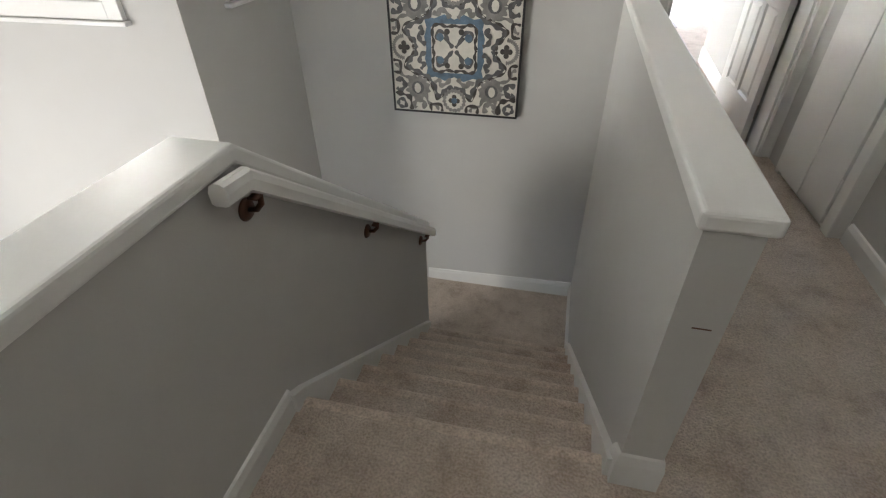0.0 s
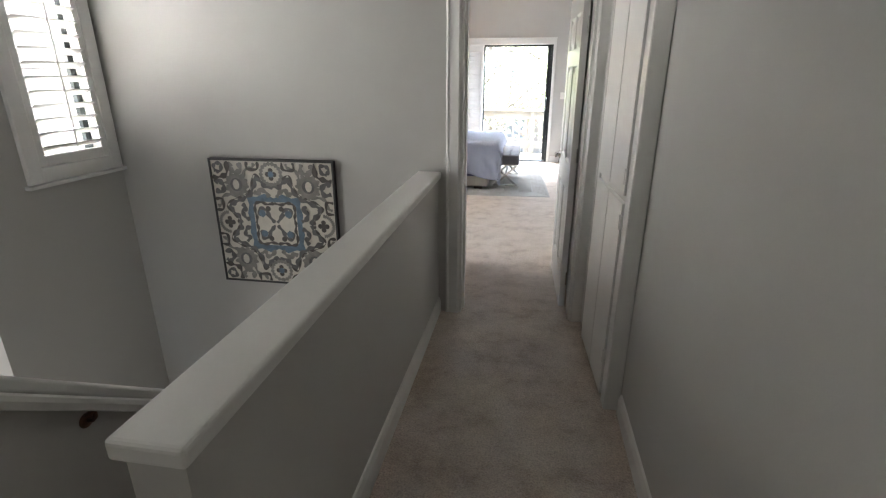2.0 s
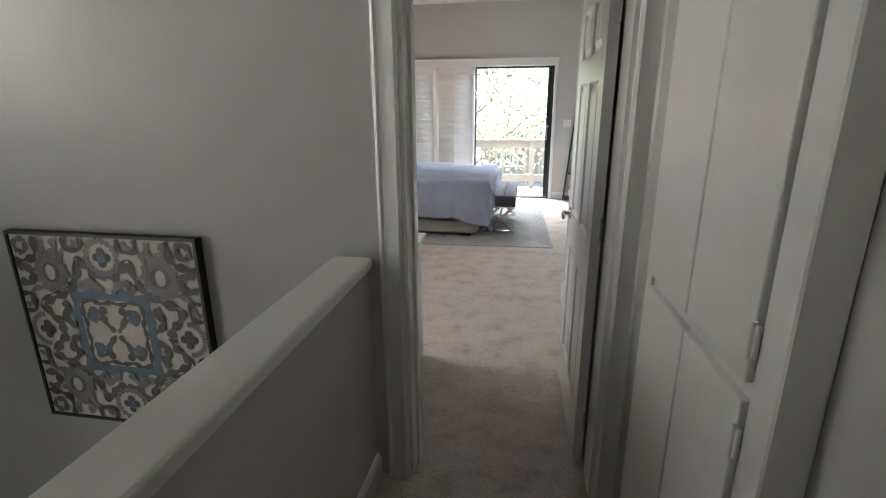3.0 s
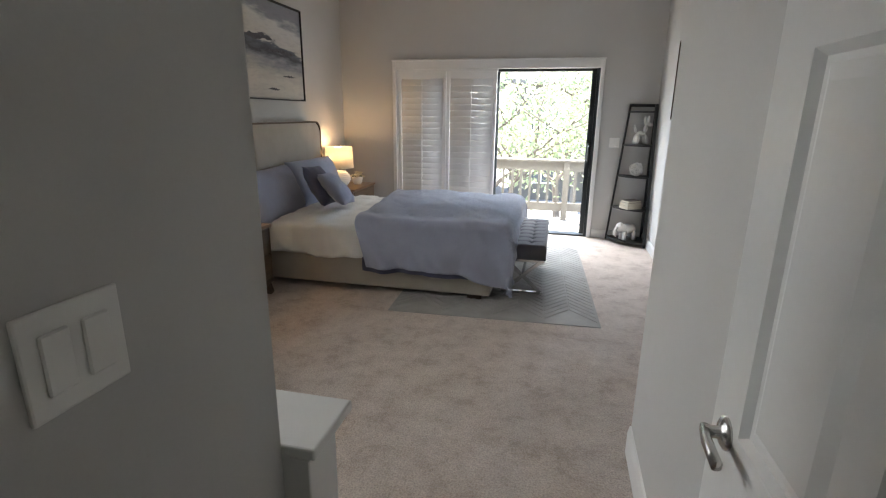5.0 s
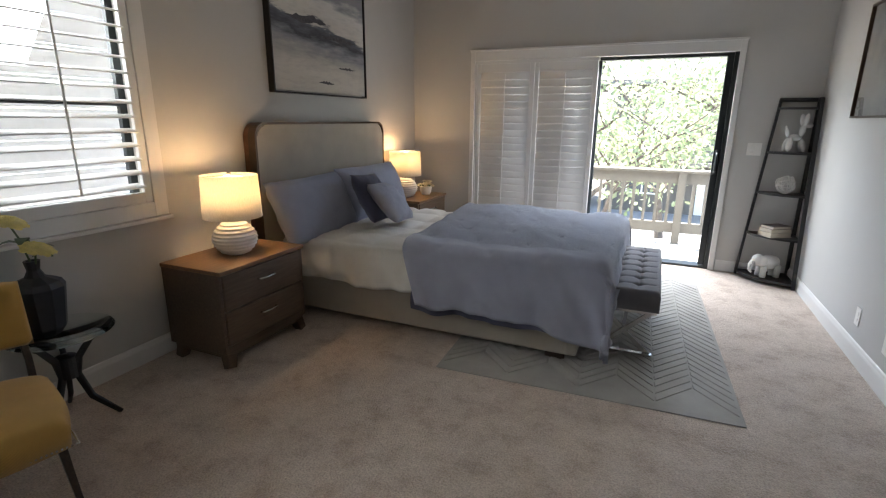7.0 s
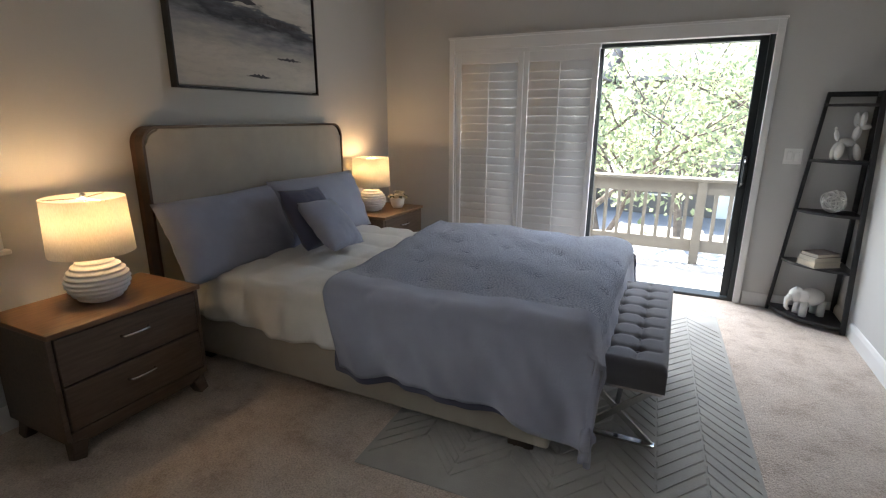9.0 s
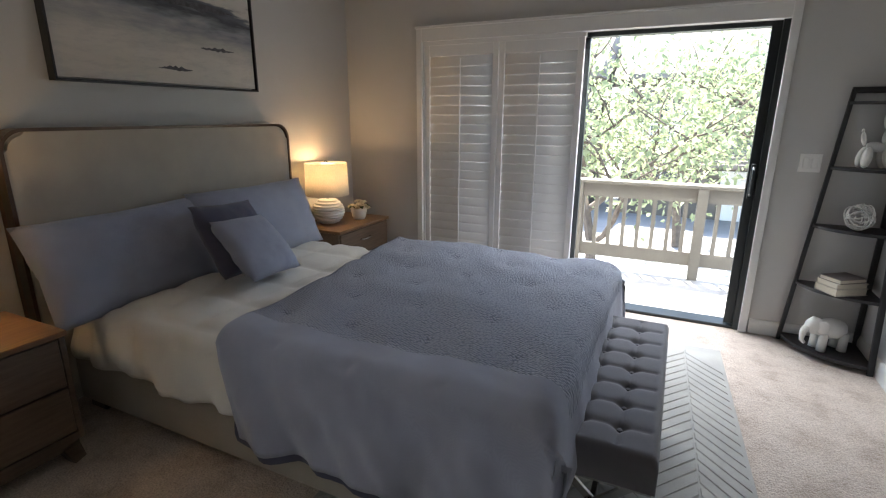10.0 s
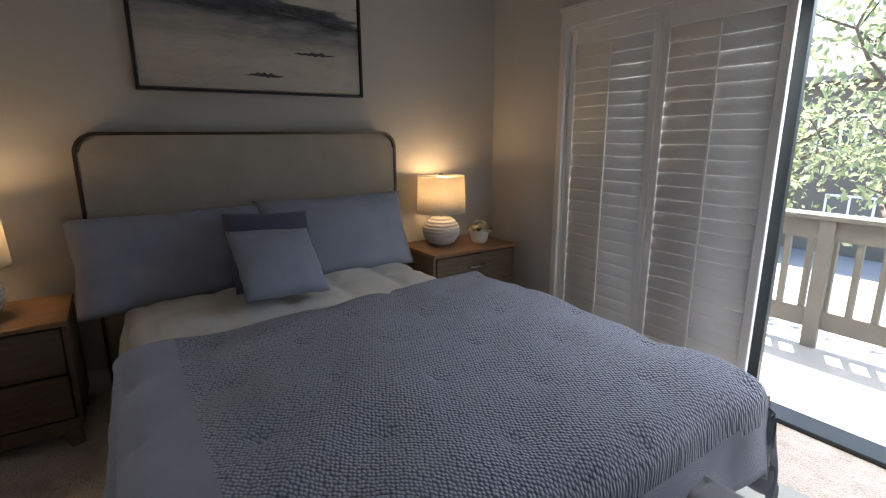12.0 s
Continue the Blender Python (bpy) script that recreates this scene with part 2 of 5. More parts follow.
# stairs down to the landing
RISE, RUN, Y0 = 0.176, 0.225, 1.136
stair = thing("staircase", "carpeted stairs going down to a landing between half walls", "stairs", kind="structure")
for k in range(1, 8):
    y = Y0 + RUN * (k - 1)
    bm = box(-0.66, 0.43, y - 0.02, y + RUN + 0.034, -RISE * k - 0.055, -RISE * k, 0.022, 3)
    box(-0.66, 0.43, y - 0.02, y + 0.004, -RISE * k - 0.05, -RISE * (k - 1) - 0.02, bm=bm)
    part("step", bm, CARPET, stair)
    # pale strip paints a lit edge, setting each step off from the next
    part("nosing", sweep([(-0.65, y + RUN + 0.012, -RISE * k - 0.018), (0.42, y + RUN + 0.012, -RISE * k - 0.018)], rounded(0.052, 0.048, 0.022, 4)), LIT_CARPET, stair, "carpet edge coloured paler as if catching light")
part("top_nosing", sweep([(-0.65, Y0 + 0.012, -0.018), (0.42, Y0 + 0.012, -0.018)], rounded(0.052, 0.048, 0.022, 4)), LIT_CARPET, stair, "carpet edge coloured paler as if catching light")
part("landing", box(-0.82, 0.43, Y0 + RUN * 7 - 0.01, 3.515, -1.408 - 0.25, -1.408, 0.012, 2), CARPET, stair)
part("lower_landing", box(-1.69, -0.82, 2.60, 3.515, -1.584 - 0.25, -1.584, 0.012, 2), CARPET, stair)
for k in range(1, 7):
    part("step", box(-1.69, -0.84, 2.60 - RUN * k, 2.60 - RUN * (k - 1) + 0.02, -1.584 - RISE * k - 0.2, -1.584 - RISE * k, 0.012, 2), CARPET, stair)


def prism_x(x0, x1, outline):
    """A body of the (y, z) outline between x0 and x1."""
    b = bmesh.new()
    l = [b.verts.new((x0, y, z)) for y, z in outline]
    r = [b.verts.new((x1, y, z)) for y, z in outline]
    b.faces.new(l)
    b.faces.new(r[::-1])
    for i in range(len(l)):
        j = (i + 1) % len(l)
        b.faces.new((l[i], r[i], r[j], l[j]))
    return b


SLOPE = RISE / RUN
# half wall between stairs and hall
hw = thing("half_wall_hall", "grey half wall with a white painted cap beside the stairs", "half wall", kind="structure")
part("wall_body", box(0.433, 0.546, 1.09, 3.515, -1.7, 0.915), WALL, hw)
part("scuff", box(0.480, 0.520, 1.0885, 1.0900, 0.656, 0.659), BRONZE, hw, "dark scuff mark")
part("cap", box(0.415, 0.564, 1.07, 3.515, 0.915, 0.960, 0.011, 3), TRIM, hw, "white painted wooden cap")
hs = thing("half_wall_stair", "grey half wall with a white cap sloping down the stairs", "half wall", kind="structure")
end_y = 2.83
part("wall_body", prism_x(-0.765, -0.62, [(-1.6, -0.4), (-1.6, 0.905), (1.155, 0.905), (end_y, 0.905 - SLOPE * (end_y - 1.155)), (end_y, -3.0), (1.2, -3.0)]), WALL, hs)
bm = sweep([(-0.693, -1.6, 0.93), (-0.693, 1.165, 0.93), (-0.693, end_y + 0.02, 0.93 - SLOPE * (end_y + 0.02 - 1.165))], rounded(0.185, 0.05, 0.012, 3))
part("cap", bm, TRIM, hs, "white painted wooden cap")

# hand rail
rail = thing("handrail", "white painted wooden handrail on bronze brackets", "handrail")
rp = [(-0.566, 1.03, 0.900), (-0.566, 1.13, 0.890), (-0.566, 2.82, 0.890 - 0.77 * 1.69)]
part("rail", sweep(rp, [(0.022, -0.026), (0.025, 0.0), (0.019, 0.018), (0.007, 0.025), (-0.007, 0.025), (-0.019, 0.018), (-0.025, 0.0), (-0.022, -0.026), (-0.013, -0.03), (0.013, -0.03)]), TRIM, rail)
for y in (1.17, 1.90, 2.70):
    z = 0.860 - 0.77 * (y - 1.13)
    bm = lathe([(0.0, 0), (0.032, 0), (0.032, 0.004), (0.024, 0.012), (0, 0.012)], 16)
    bm.transform(pose(-0.62, y, z - 0.06, 0, 90, 0))
    sweep([(-0.615, y, z - 0.06), (-0.585, y, z - 0.055), (-0.568, y, z - 0.035), (-0.566, y, z - 0.005)], disc(0.008), bm=bm)
    box(-0.579, -0.553, y - 0.035, y + 0.035, z - 0.006, z, bm=bm)
    part("bracket", bm, BRONZE, rail, "bronze bracket", True)

# skirtings
BASE = [(0, 0), (0.016, 0), (0.016, 0.075), (0.011, 0.09), (0.008, 0.10), (0.0, 0.105)]


def skirting(points, name="baseboard"):
    """A skirting along points, with the wall on its left-hand side."""
    return setting(name, sweep(points, BASE), TRIM, "white painted moulded baseboard", "baseboard")


skirting([(1.588, 2.585, 0), (1.588, -1.6, 0)])
skirting([(0.546, 3.51, 0), (0.546, 1.09, 0), (0.433, 1.09, 0), (0.433, 1.15, 0)][::-1])
skirting([(-0.62, -1.6, 0), (-0.62, 1.11, 0)])
skirting([(-0.80, 3.515, -1.408), (0.43, 3.515, -1.408), (0.43, 2.75, -1.408)])
skirting([(-1.69, 2.62, -1.584), (-1.69, 3.515, -1.584), (-0.83, 3.515, -1.584)])
skirting([(0.537, 3.70, 0), (0.537, 4.11, 0)])
skirting([(0.46, 4.135, 0), (0.46, 4.395, 0)])
skirting([(2.125, 9.90, 0), (2.125, 5.62, 0), (1.43, 5.62, 0), (1.43, 4.56, 0)])
skirting([(1.51, 9.90, 0), (2.125, 9.90, 0)])
skirting([(-1.80, 4.40, 0), (-1.80, 9.90, 0), (-1.11, 9.90, 0)])
for sx in (-0.62, 0.433):
    s = 1 if sx < 0 else -1
    y1 = Y0 + RUN * 7
    setting("stair_skirt", prism_x(sx, sx + s * 0.028, [(1.10, 0.09), (1.17, 0.05), (y1 + 0.06, 0.05 - SLOPE * (y1 + 0.06 - 1.17)), (y1 + 0.06, -1.42), (1.10, -0.30)]), TRIM, "white painted stair skirting board", "trim")


def casing(name, x0, x1, z1, y, out, w=0.065, label="white moulded door casing"):
    """A door casing round an opening in a wall along x, proud of the face at y towards out."""
    sec = [(0, 0), (w, 0), (w, 0.012), (w - 0.012, 0.018), (w - 0.022, 0.012), (w * 0.45, 0.016), (0.012, 0.020), (0.0, 0.012)]
    bm = bmesh.new()
    for a, b, kind in ((x0, -1, 0), (x1, 1, 0)):
        ring0 = [bm.verts.new((a + b * u, y + out * v, 0)) for u, v in sec]
        ring1 = [bm.verts.new((a + b * u, y + out * v, z1 + u)) for u, v in sec]
        for i in range(len(sec)):
            j = (i + 1) % len(sec)
            bm.faces.new((ring0[i], ring0[j], ring1[j], ring1[i]))
        bm.faces.new(ring0)
        if b < 0:
            first = ring1
        else:
            for i in range(len(sec)):
                j = (i + 1) % len(sec)
                bm.faces.new((first[i], first[j], ring1[j], ring1[i]))
    return setting(name, bm, TRIM, label, "door casing")


casing("trim", 0.683, 1.42, 2.04, 3.515, -1, 0.088)
jamb = box(0.683, 0.698, 3.515, 3.68, 0, 2.03)
box(1.405, 1.42, 3.515, 3.68, 0, 2.03, bm=jamb)
box(0.683, 1.42, 3.515, 3.68, 2.025, 2.04, bm=jamb)
box(0.698, 0.710, 3.585, 3.64, 0, 2.025, bm=jamb)
setting("door_jamb", jamb, TRIM, "white painted door jamb with a stop", "door jamb")
setting("strike_plate", box(0.6982, 0.7005, 3.642, 3.672, 0.90, 0.99), CHROME, "small steel strike plate in the jamb", "strike plate")

# six-panel door, open against the passage wall; hinge at the local origin, leaf along +y
door = thing("door_1", "white six-panel interior door standing open against the wall", "door", (1.395, 3.70, 0), 1.5)
DW, DH, DT = 0.755, 2.01, 0.038
cols = [(0.11, 0.345), (0.41, 0.645)]
rows_ = [(0.24, 0.80), (0.98, 1.58), (1.68, 1.88)]


def panelled(w, h, t, cells, z0=0.012, groove=0.012):
    """A leaf in the y-z plane, thickness along -x, with moulded raised panels on both faces."""
    b = bmesh.new()
    yy = sorted({0, w, *[c for a in cells for c in a[:2]]})
    zz = sorted({z0, h, *[c for a in cells for c in a[2:]]})

    def inside(y, z):
        return any(a[0] < y < a[1] and a[2] < z < a[3] for a in cells)

    for x in (0, -t):
        for i in range(len(yy) - 1):
            for j in range(len(zz) - 1):
                if not inside((yy[i] + yy[i + 1]) / 2, (zz[j] + zz[j + 1]) / 2):
                    b.faces.new([b.verts.new((x, y, z)) for y, z in ((yy[i], zz[j]), (yy[i + 1], zz[j]), (yy[i + 1], zz[j + 1]), (yy[i], zz[j + 1]))])
        s = -1 if x == 0 else 1
        for a in cells:
            rings = []
            for inset, dep in ((0, 0), (0.012, groove), (0.022, groove), (0.045, 0.003)):
                rings.append([b.verts.new((x + s * dep, y, z)) for y, z in ((a[0] + inset, a[2] + inset), (a[1] - inset, a[2] + inset), (a[1] - inset, a[3] - inset), (a[0] + inset, a[3] - inset))])
            for p, q in zip(rings, rings[1:]):
                for i in range(4):
                    b.faces.new((p[i], p[(i + 1) % 4], q[(i + 1) % 4], q[i]))
            b.faces.new(rings[-1])
    for y in (0, w):
        b.faces.new([b.verts.new(p) for p in ((0, y, z0), (-t, y, z0), (-t, y, h), (0, y, h))])
    for z in (z0, h):
        b.faces.new([b.verts.new(p) for p in ((0, 0, z), (-t, 0, z), (-t, w, z), (0, w, z))])
    bmesh.ops.remove_doubles(b, verts=b.verts, dist=1e-5)
    return b


part("leaf", panelled(DW, DH, DT, [(c[0], c[1], r[0], r[1]) for c in cols for r in rows_]), DOOR_PAINT, door)
for z in (0.22, 1.05, 1.80):
    bm = box(-0.002, 0.004, -0.004, 0.03, z - 0.045, z + 0.045)
    sweep([(-0.002, -0.006, z - 0.045), (-0.002, -0.006, z + 0.045)], disc(0.006, 8), up=(0, 1, 0), bm=bm)
    part("hinge", bm, CHROME, door, "nickel butt hinge")
for s, x in ((-1, -DT), (1, 0)):
    bm = lathe([(0, 0), (0.03, 0), (0.03, 0.004), (0.022, 0.009), (0.011, 0.012), (0.011, 0.035), (0, 0.035)], 20)
    bm.transform(pose(x, 0.69, 0.96, 0, 90 * s, 0))
    if s < 0:
        sweep([(x + s * 0.032, 0.70, 0.96), (x + s * 0.04, 0.66, 0.96), (x + s * 0.042, 0.60, 0.957)], rounded(0.016, 0.020, 0.005, 2), bm=bm)
    part("door_handle", bm, CHROME, door, "nickel lever handle", True)

# linen cupboard in the hall
cup = thing("linen_cupboard", "white painted built-in cupboard with upper and lower doors", "cupboard", (1.545, 2.60, 0), 3.0)
CW = 0.72
bm = box(-0.032, 0.042, 0.0, 0.078, 0.0, 2.16, 0.004)
box(-0.032, 0, CW - 0.05, CW, 0.0, 2.16, 0.004, bm=bm)
box(-0.032, 0, 0.078, CW - 0.05, 2.10, 2.16, 0.004, bm=bm)
part("face_frame", bm, DOOR_PAINT, cup)
mid_y = (0.086 + CW - 0.055) / 2
for z0, z1 in ((0.03, 1.00), (1.035, 2.09)):
    for a, b in ((0.086, mid_y - 0.004), (mid_y + 0.004, CW - 0.055)):
        part("cupboard_door", box(-0.04, -0.012, a, b, z0, z1, 0.004, 2), DOOR_PAINT, cup)
part("middle_rail", box(-0.022, 0.0, 0.078, CW - 0.05, 0.99, 1.045), DOOR_PAINT, cup)
part("kick_board", box(-0.012, 0.0, 0.078, CW - 0.05, 0.0, 0.05), DOOR_PAINT, cup)
for z in (0.92, 1.12, 0.25, 1.95):
    bm = box(-0.044, -0.036, 0.068, 0.088, z - 0.03, z + 0.03, 0.002)
    sweep([(-0.044, 0.081, z - 0.034), (-0.044, 0.081, z + 0.034)], disc(0.005, 8), up=(0, 1, 0), bm=bm)
    part("hinge", bm, DOOR_PAINT, cup, "painted-over hinge")


# ---- windows ----
def shutter_panel(w, h, parent, tilt, pitch=0.0635, louvre=0.066, stile=0.05, topr=0.07, mid=None, rod=True):
    """A louvred shutter panel in the local x-z plane from the origin, front towards -y."""
    bm = box(0, stile, -0.014, 0.014, 0, h, 0.003)
    box(w - stile, w, -0.014, 0.014, 0, h, 0.003, bm=bm)
    for z0, z1 in [(0, topr), (h - topr, h)] + ([(mid - 0.035, mid + 0.035)] if mid else []):
        box(stile, w - stile, -0.013, 0.013, z0, z1, 0.002, bm=bm)
    panel = part("shutter_panel", bm, SHUTTER, parent)
    spans = [(topr, h - topr)] if not mid else [(topr, mid - 0.035), (mid + 0.035, h - topr)]
    for z0, z1 in spans:
        n = max(1, round((z1 - z0) / pitch))
        p = (z1 - z0) / n
        mesh = None
        for i in range(n):
            if mesh is None:
                b = sweep([(stile + 0.002, 0, 0), (w - stile - 0.002, 0, 0)], [(0.0 + louvre / 2 * math.cos(a), 0.0055 * math.sin(a)) for a in [2 * math.pi * k / 12 for k in range(12)]])
                ob = part("louvre", b, SHUTTER, panel, smooth=True)
                mesh = ob.data
            else:
                ob = new("louvre", mesh)
                ob.parent = panel
            ob.matrix_basis = pose(0, 0, z0 + p * (i + 0.5), tilt, 0, 0)
        if rod:
            part("tilt_rod", box(w / 2 - 0.006, w / 2 + 0.006, -0.046 if abs(tilt) < 60 else -0.026, -0.036 if abs(tilt) < 60 else -0.016, z0 + 0.03, z1 - 0.02, 0.003), SHUTTER, panel)
    return panel


def shuttered_window(name, w, z0, z1, m, tilt, label, panels=1, trim=0.085):
    """Opening of width w in a wall whose inner face is the local plane y = 0, the room at -y."""
    win = tagged(new(name), label, "window", kind="structure")
    win.matrix_basis = m
    h = z1 - z0
    bm = bmesh.new()
    for a, b, c, d in ((-trim, 0, -trim, h + trim), (w, w + trim, -trim, h + trim), (0, w, h, h + trim), (0, w, -trim, 0)):
        box(a, b, -0.03, 0.0, z0 + c, z0 + d, 0.003, bm=bm)
    box(-trim - 0.02, w + trim + 0.02, -0.045, 0.0, z0 - trim - 0.025, z0 - trim - 0.003, 0.004, bm=bm)
    part("window_trim", bm, SHUTTER, win)
    pw = w / panels
    for i in range(panels):
        p = shutter_panel(pw - 0.004, h - 0.006, win, tilt, pitch=0.076, louvre=0.086, stile=0.045, topr=0.06)
        p.matrix_basis = pose(i * pw + 0.002, -0.012, z0 + 0.003)
    bm = bmesh.new()
    for a, b, c, d in ((0, 0.04, 0, h), (w - 0.04, w, 0, h), (0.04, w - 0.04, 0, 0.04), (0.04, w - 0.04, h - 0.04, h), (0.04, w - 0.04, h * 0.45, h * 0.45 + 0.035)):
        box(a, b, 0.085, 0.115, z0 + c, z0 + d, bm=bm)
    part("window_frame", bm, BLACK_FRAME, win)
    g = part("pane", box(0.04, w - 0.04, 0.098, 0.102, z0 + 0.04, z0 + h - 0.04), GLASS, win)
    g.visible_shadow = False
    return win


for nm, y in (("window_1", 5.675), ("window_2", 4.635)):
    shuttered_window(nm, 0.80, 0.945, 2.135, pose(-1.80, y, 0, 0, 0, 90), 14, "white plantation shutters with open louvres over a dark-framed window")
shuttered_window("window_3", 0.50, 1.02, 2.22, pose(-1.69, 2.91, 0, 0, 0, 90), -25, "white plantation shutter with open louvres above the stairs")
shuttered_window("window_4", 1.06, 1.0, 2.22, pose(-3.15, 2.45, 0, 0, 0, 0), -25, "white plantation shutters with open louvres above the stairs", 2)

# sliding glass door
sd = tagged(new("door_2"), "dark aluminium sliding glass door standing open behind white louvred shutters", "sliding door", kind="structure")
SX0, SX1, ST = -1.05, 1.45, 2.03
bm = box(SX0 - 0.048, SX0, 9.872, 9.90, 0, ST + 0.095, 0.003)
box(SX1, SX1 + 0.048, 9.872, 9.90, 0, ST + 0.095, 0.003, bm=bm)
box(SX0, SX1, 9.872, 9.90, ST, ST + 0.095, 0.003, bm=bm)
box(SX0 - 0.056, SX1 + 0.056, 9.862, 9.90, ST + 0.095, ST + 0.113, 0.003, bm=bm)
part("trim", bm, TRIM, sd)
bm = box(SX1 - 0.035, SX1, 9.90, 10.04, 0, ST)
box(SX0, SX0 + 0.035, 9.945, 10.04, 0, ST, bm=bm)
box(SX0, SX1, 9.945, 10.04, ST - 0.03, ST, bm=bm)
box(SX0, SX1, 9.905, 10.06, -0.01, 0.022, 0.004, bm=bm)
part("track_frame", bm, BLACK_FRAME, sd)


def glass_leaf(x0, x1, y, name):
    b = bmesh.new()
    for a, c, d, e in ((x0, x0 + 0.055, 0.03, ST - 0.03), (x1 - 0.055, x1, 0.03, ST - 0.03), (x0 + 0.055, x1 - 0.055, 0.03, 0.10), (x0 + 0.055, x1 - 0.055, ST - 0.085, ST - 0.03)):
        box(a, c, y - 0.018, y + 0.018, d, e, 0.002, bm=b)
    leaf = part(name, b, BLACK_FRAME, sd)
    g = part("pane", box(x0 + 0.055, x1 - 0.055, y - 0.003, y + 0.003, 0.10, ST - 0.085), GLASS, leaf)
    g.visible_shadow = False
    return leaf


glass_leaf(SX0 + 0.035, 0.265, 10.005, "fixed_leaf")
bm = box(SX1 - 0.09, SX1 - 0.035, 9.935, 9.972, 0.03, ST - 0.03, 0.002)
post = part("screen_stile", bm, BLACK_FRAME, sd)
bm = box(SX1 - 0.078, SX1 - 0.05, 9.905, 9.935, 0.93, 1.16, 0.004)
sweep([(SX1 - 0.064, 9.91, 0.95), (SX1 - 0.064, 9.885, 0.97), (SX1 - 0.064, 9.885, 1.12), (SX1 - 0.064, 9.91, 1.14)], disc(0.009, 8), up=(1, 0, 0), bm=bm)
part("pull_handle", bm, BLACK_FRAME, post, "black pull handle")
for i in range(2):
    w = 0.636
    p = shutter_panel(w, ST - 0.06, sd, 82, pitch=0.0735, louvre=0.088, stile=0.045, topr=0.09)
    p.matrix_basis = pose(SX0 + 0.014 + i * (w + 0.004), 9.918, 0.035)

bm = box(SX0 - 0.002, SX0 + 0.013, 9.896, 9.936, 0.0, ST - 0.001)
box(SX0 + 0.013, 0.248, 9.896, 9.936, ST - 0.032, ST - 0.001, bm=bm)
part("shutter_frame", bm, SHUTTER, sd)

# ---- balcony and outdoors ----
DECK = plain("deck_coating", (0.31, 0.30, 0.285), 0.8, vary=0.12, scale=2.5, grain=90)
RAILPAINT = plain("balcony_paint", (0.16, 0.145, 0.12), 0.65, vary=0.1, scale=5, grain=60)
setting("balcony_floor", box(-2.6, 3.6, 10.06, 11.42, -0.25, -0.07), DECK, "pale grey coated balcony floor", "balcony floor")
br = thing("balcony_railing", "taupe painted wooden balcony railing with square balusters", "railing")
RY = 11.27
part("cap_rail", box(-2.6, 3.6, RY - 0.075, RY + 0.075, 0.812, 0.847, 0.006), RAILPAINT, br)
part("top_board", box(-2.6, 3.6, RY - 0.022, RY + 0.022, 0.677, 0.812), RAILPAINT, br)
part("bottom_board", box(-2.6, 3.6, RY - 0.022, RY + 0.022, 0.06, 0.19), RAILPAINT, br)
for x in (-2.2, -1.07, 0.05, 1.18, 2.3, 3.4):
    part("post", box(x - 0.045, x + 0.045, RY - 0.062, RY - 0.022, -0.07, 0.812, 0.003), RAILPAINT, br)
bal = None
for i in range(45):
    x = -2.5 + i * 0.1365
    if bal is None:
        ob = part("baluster", box(-0.018, 0.018, RY - 0.015, RY + 0.018, 0.19, 0.677), RAILPAINT, br)
        bal = ob.data
    else:
        ob = new("baluster", bal)
        ob.parent = br
    ob.matrix_basis = pose(x, 0, 0)
setting("balcony_eave", box(-3.0, 4.0, 10.04, 11.1, 2.72, 2.86), RAILPAINT, "taupe boarded eave above the balcony", "eave")
setting("eave_beam", box(1.50, 1.62, 10.04, 12.3, 2.45, 2.72, 0.01), RAILPAINT, "taupe wooden beam under the eave", "beam")

# ---- outdoors beyond the balcony ----
PAVING = plain("pale_asphalt", (0.30, 0.295, 0.285), 0.9, vary=0.15, scale=0.4, grain=30)
TAUPE = plain("building_siding", (0.13, 0.115, 0.10), 0.85, vary=0.12, scale=0.8, grain=12)
SHINGLE = plain("roof_shingle", (0.16, 0.145, 0.13), 0.9, vary=0.25, scale=3, grain=14)
BARK = plain("bark", (0.12, 0.095, 0.075), 0.95, vary=0.3, scale=6, grain=40, relief=0.6, depth=0.01)
DARKGLASS = plain("window_glass_dark", (0.06, 0.07, 0.08), 0.08, vary=0.1)
setting("ground", box(-120, 120, 10.6, 320, -3.3, -3.02), PAVING, "pale sunlit asphalt of a parking court", "ground")


def leaf_material(name, a, b):
    m, t, bs = material(name, 0.55)
    geo = t.nodes.new("ShaderNodeNewGeometry")
    r = ramp(t, geo.outputs["Random Per Island"], [(0.0, a), (1.0, b)])
    t.links.new(r.outputs[0], bs.inputs["Base Color"])
    tl = t.nodes.new("ShaderNodeBsdfTranslucent")
    t.links.new(r.outputs[0], tl.inputs[0])
    mx = t.nodes.new("ShaderNodeMixShader")
    mx.inputs[0].default_value = 0.6
    t.links.new(bs.outputs[0], mx.inputs[1])
    t.links.new(tl.outputs[0], mx.inputs[2])
    t.links.new(mx.outputs[0], t.nodes["Material Output"].inputs[0])
    return m


LEAF = leaf_material("leaves", (0.17, 0.21, 0.11), (0.31, 0.34, 0.20))


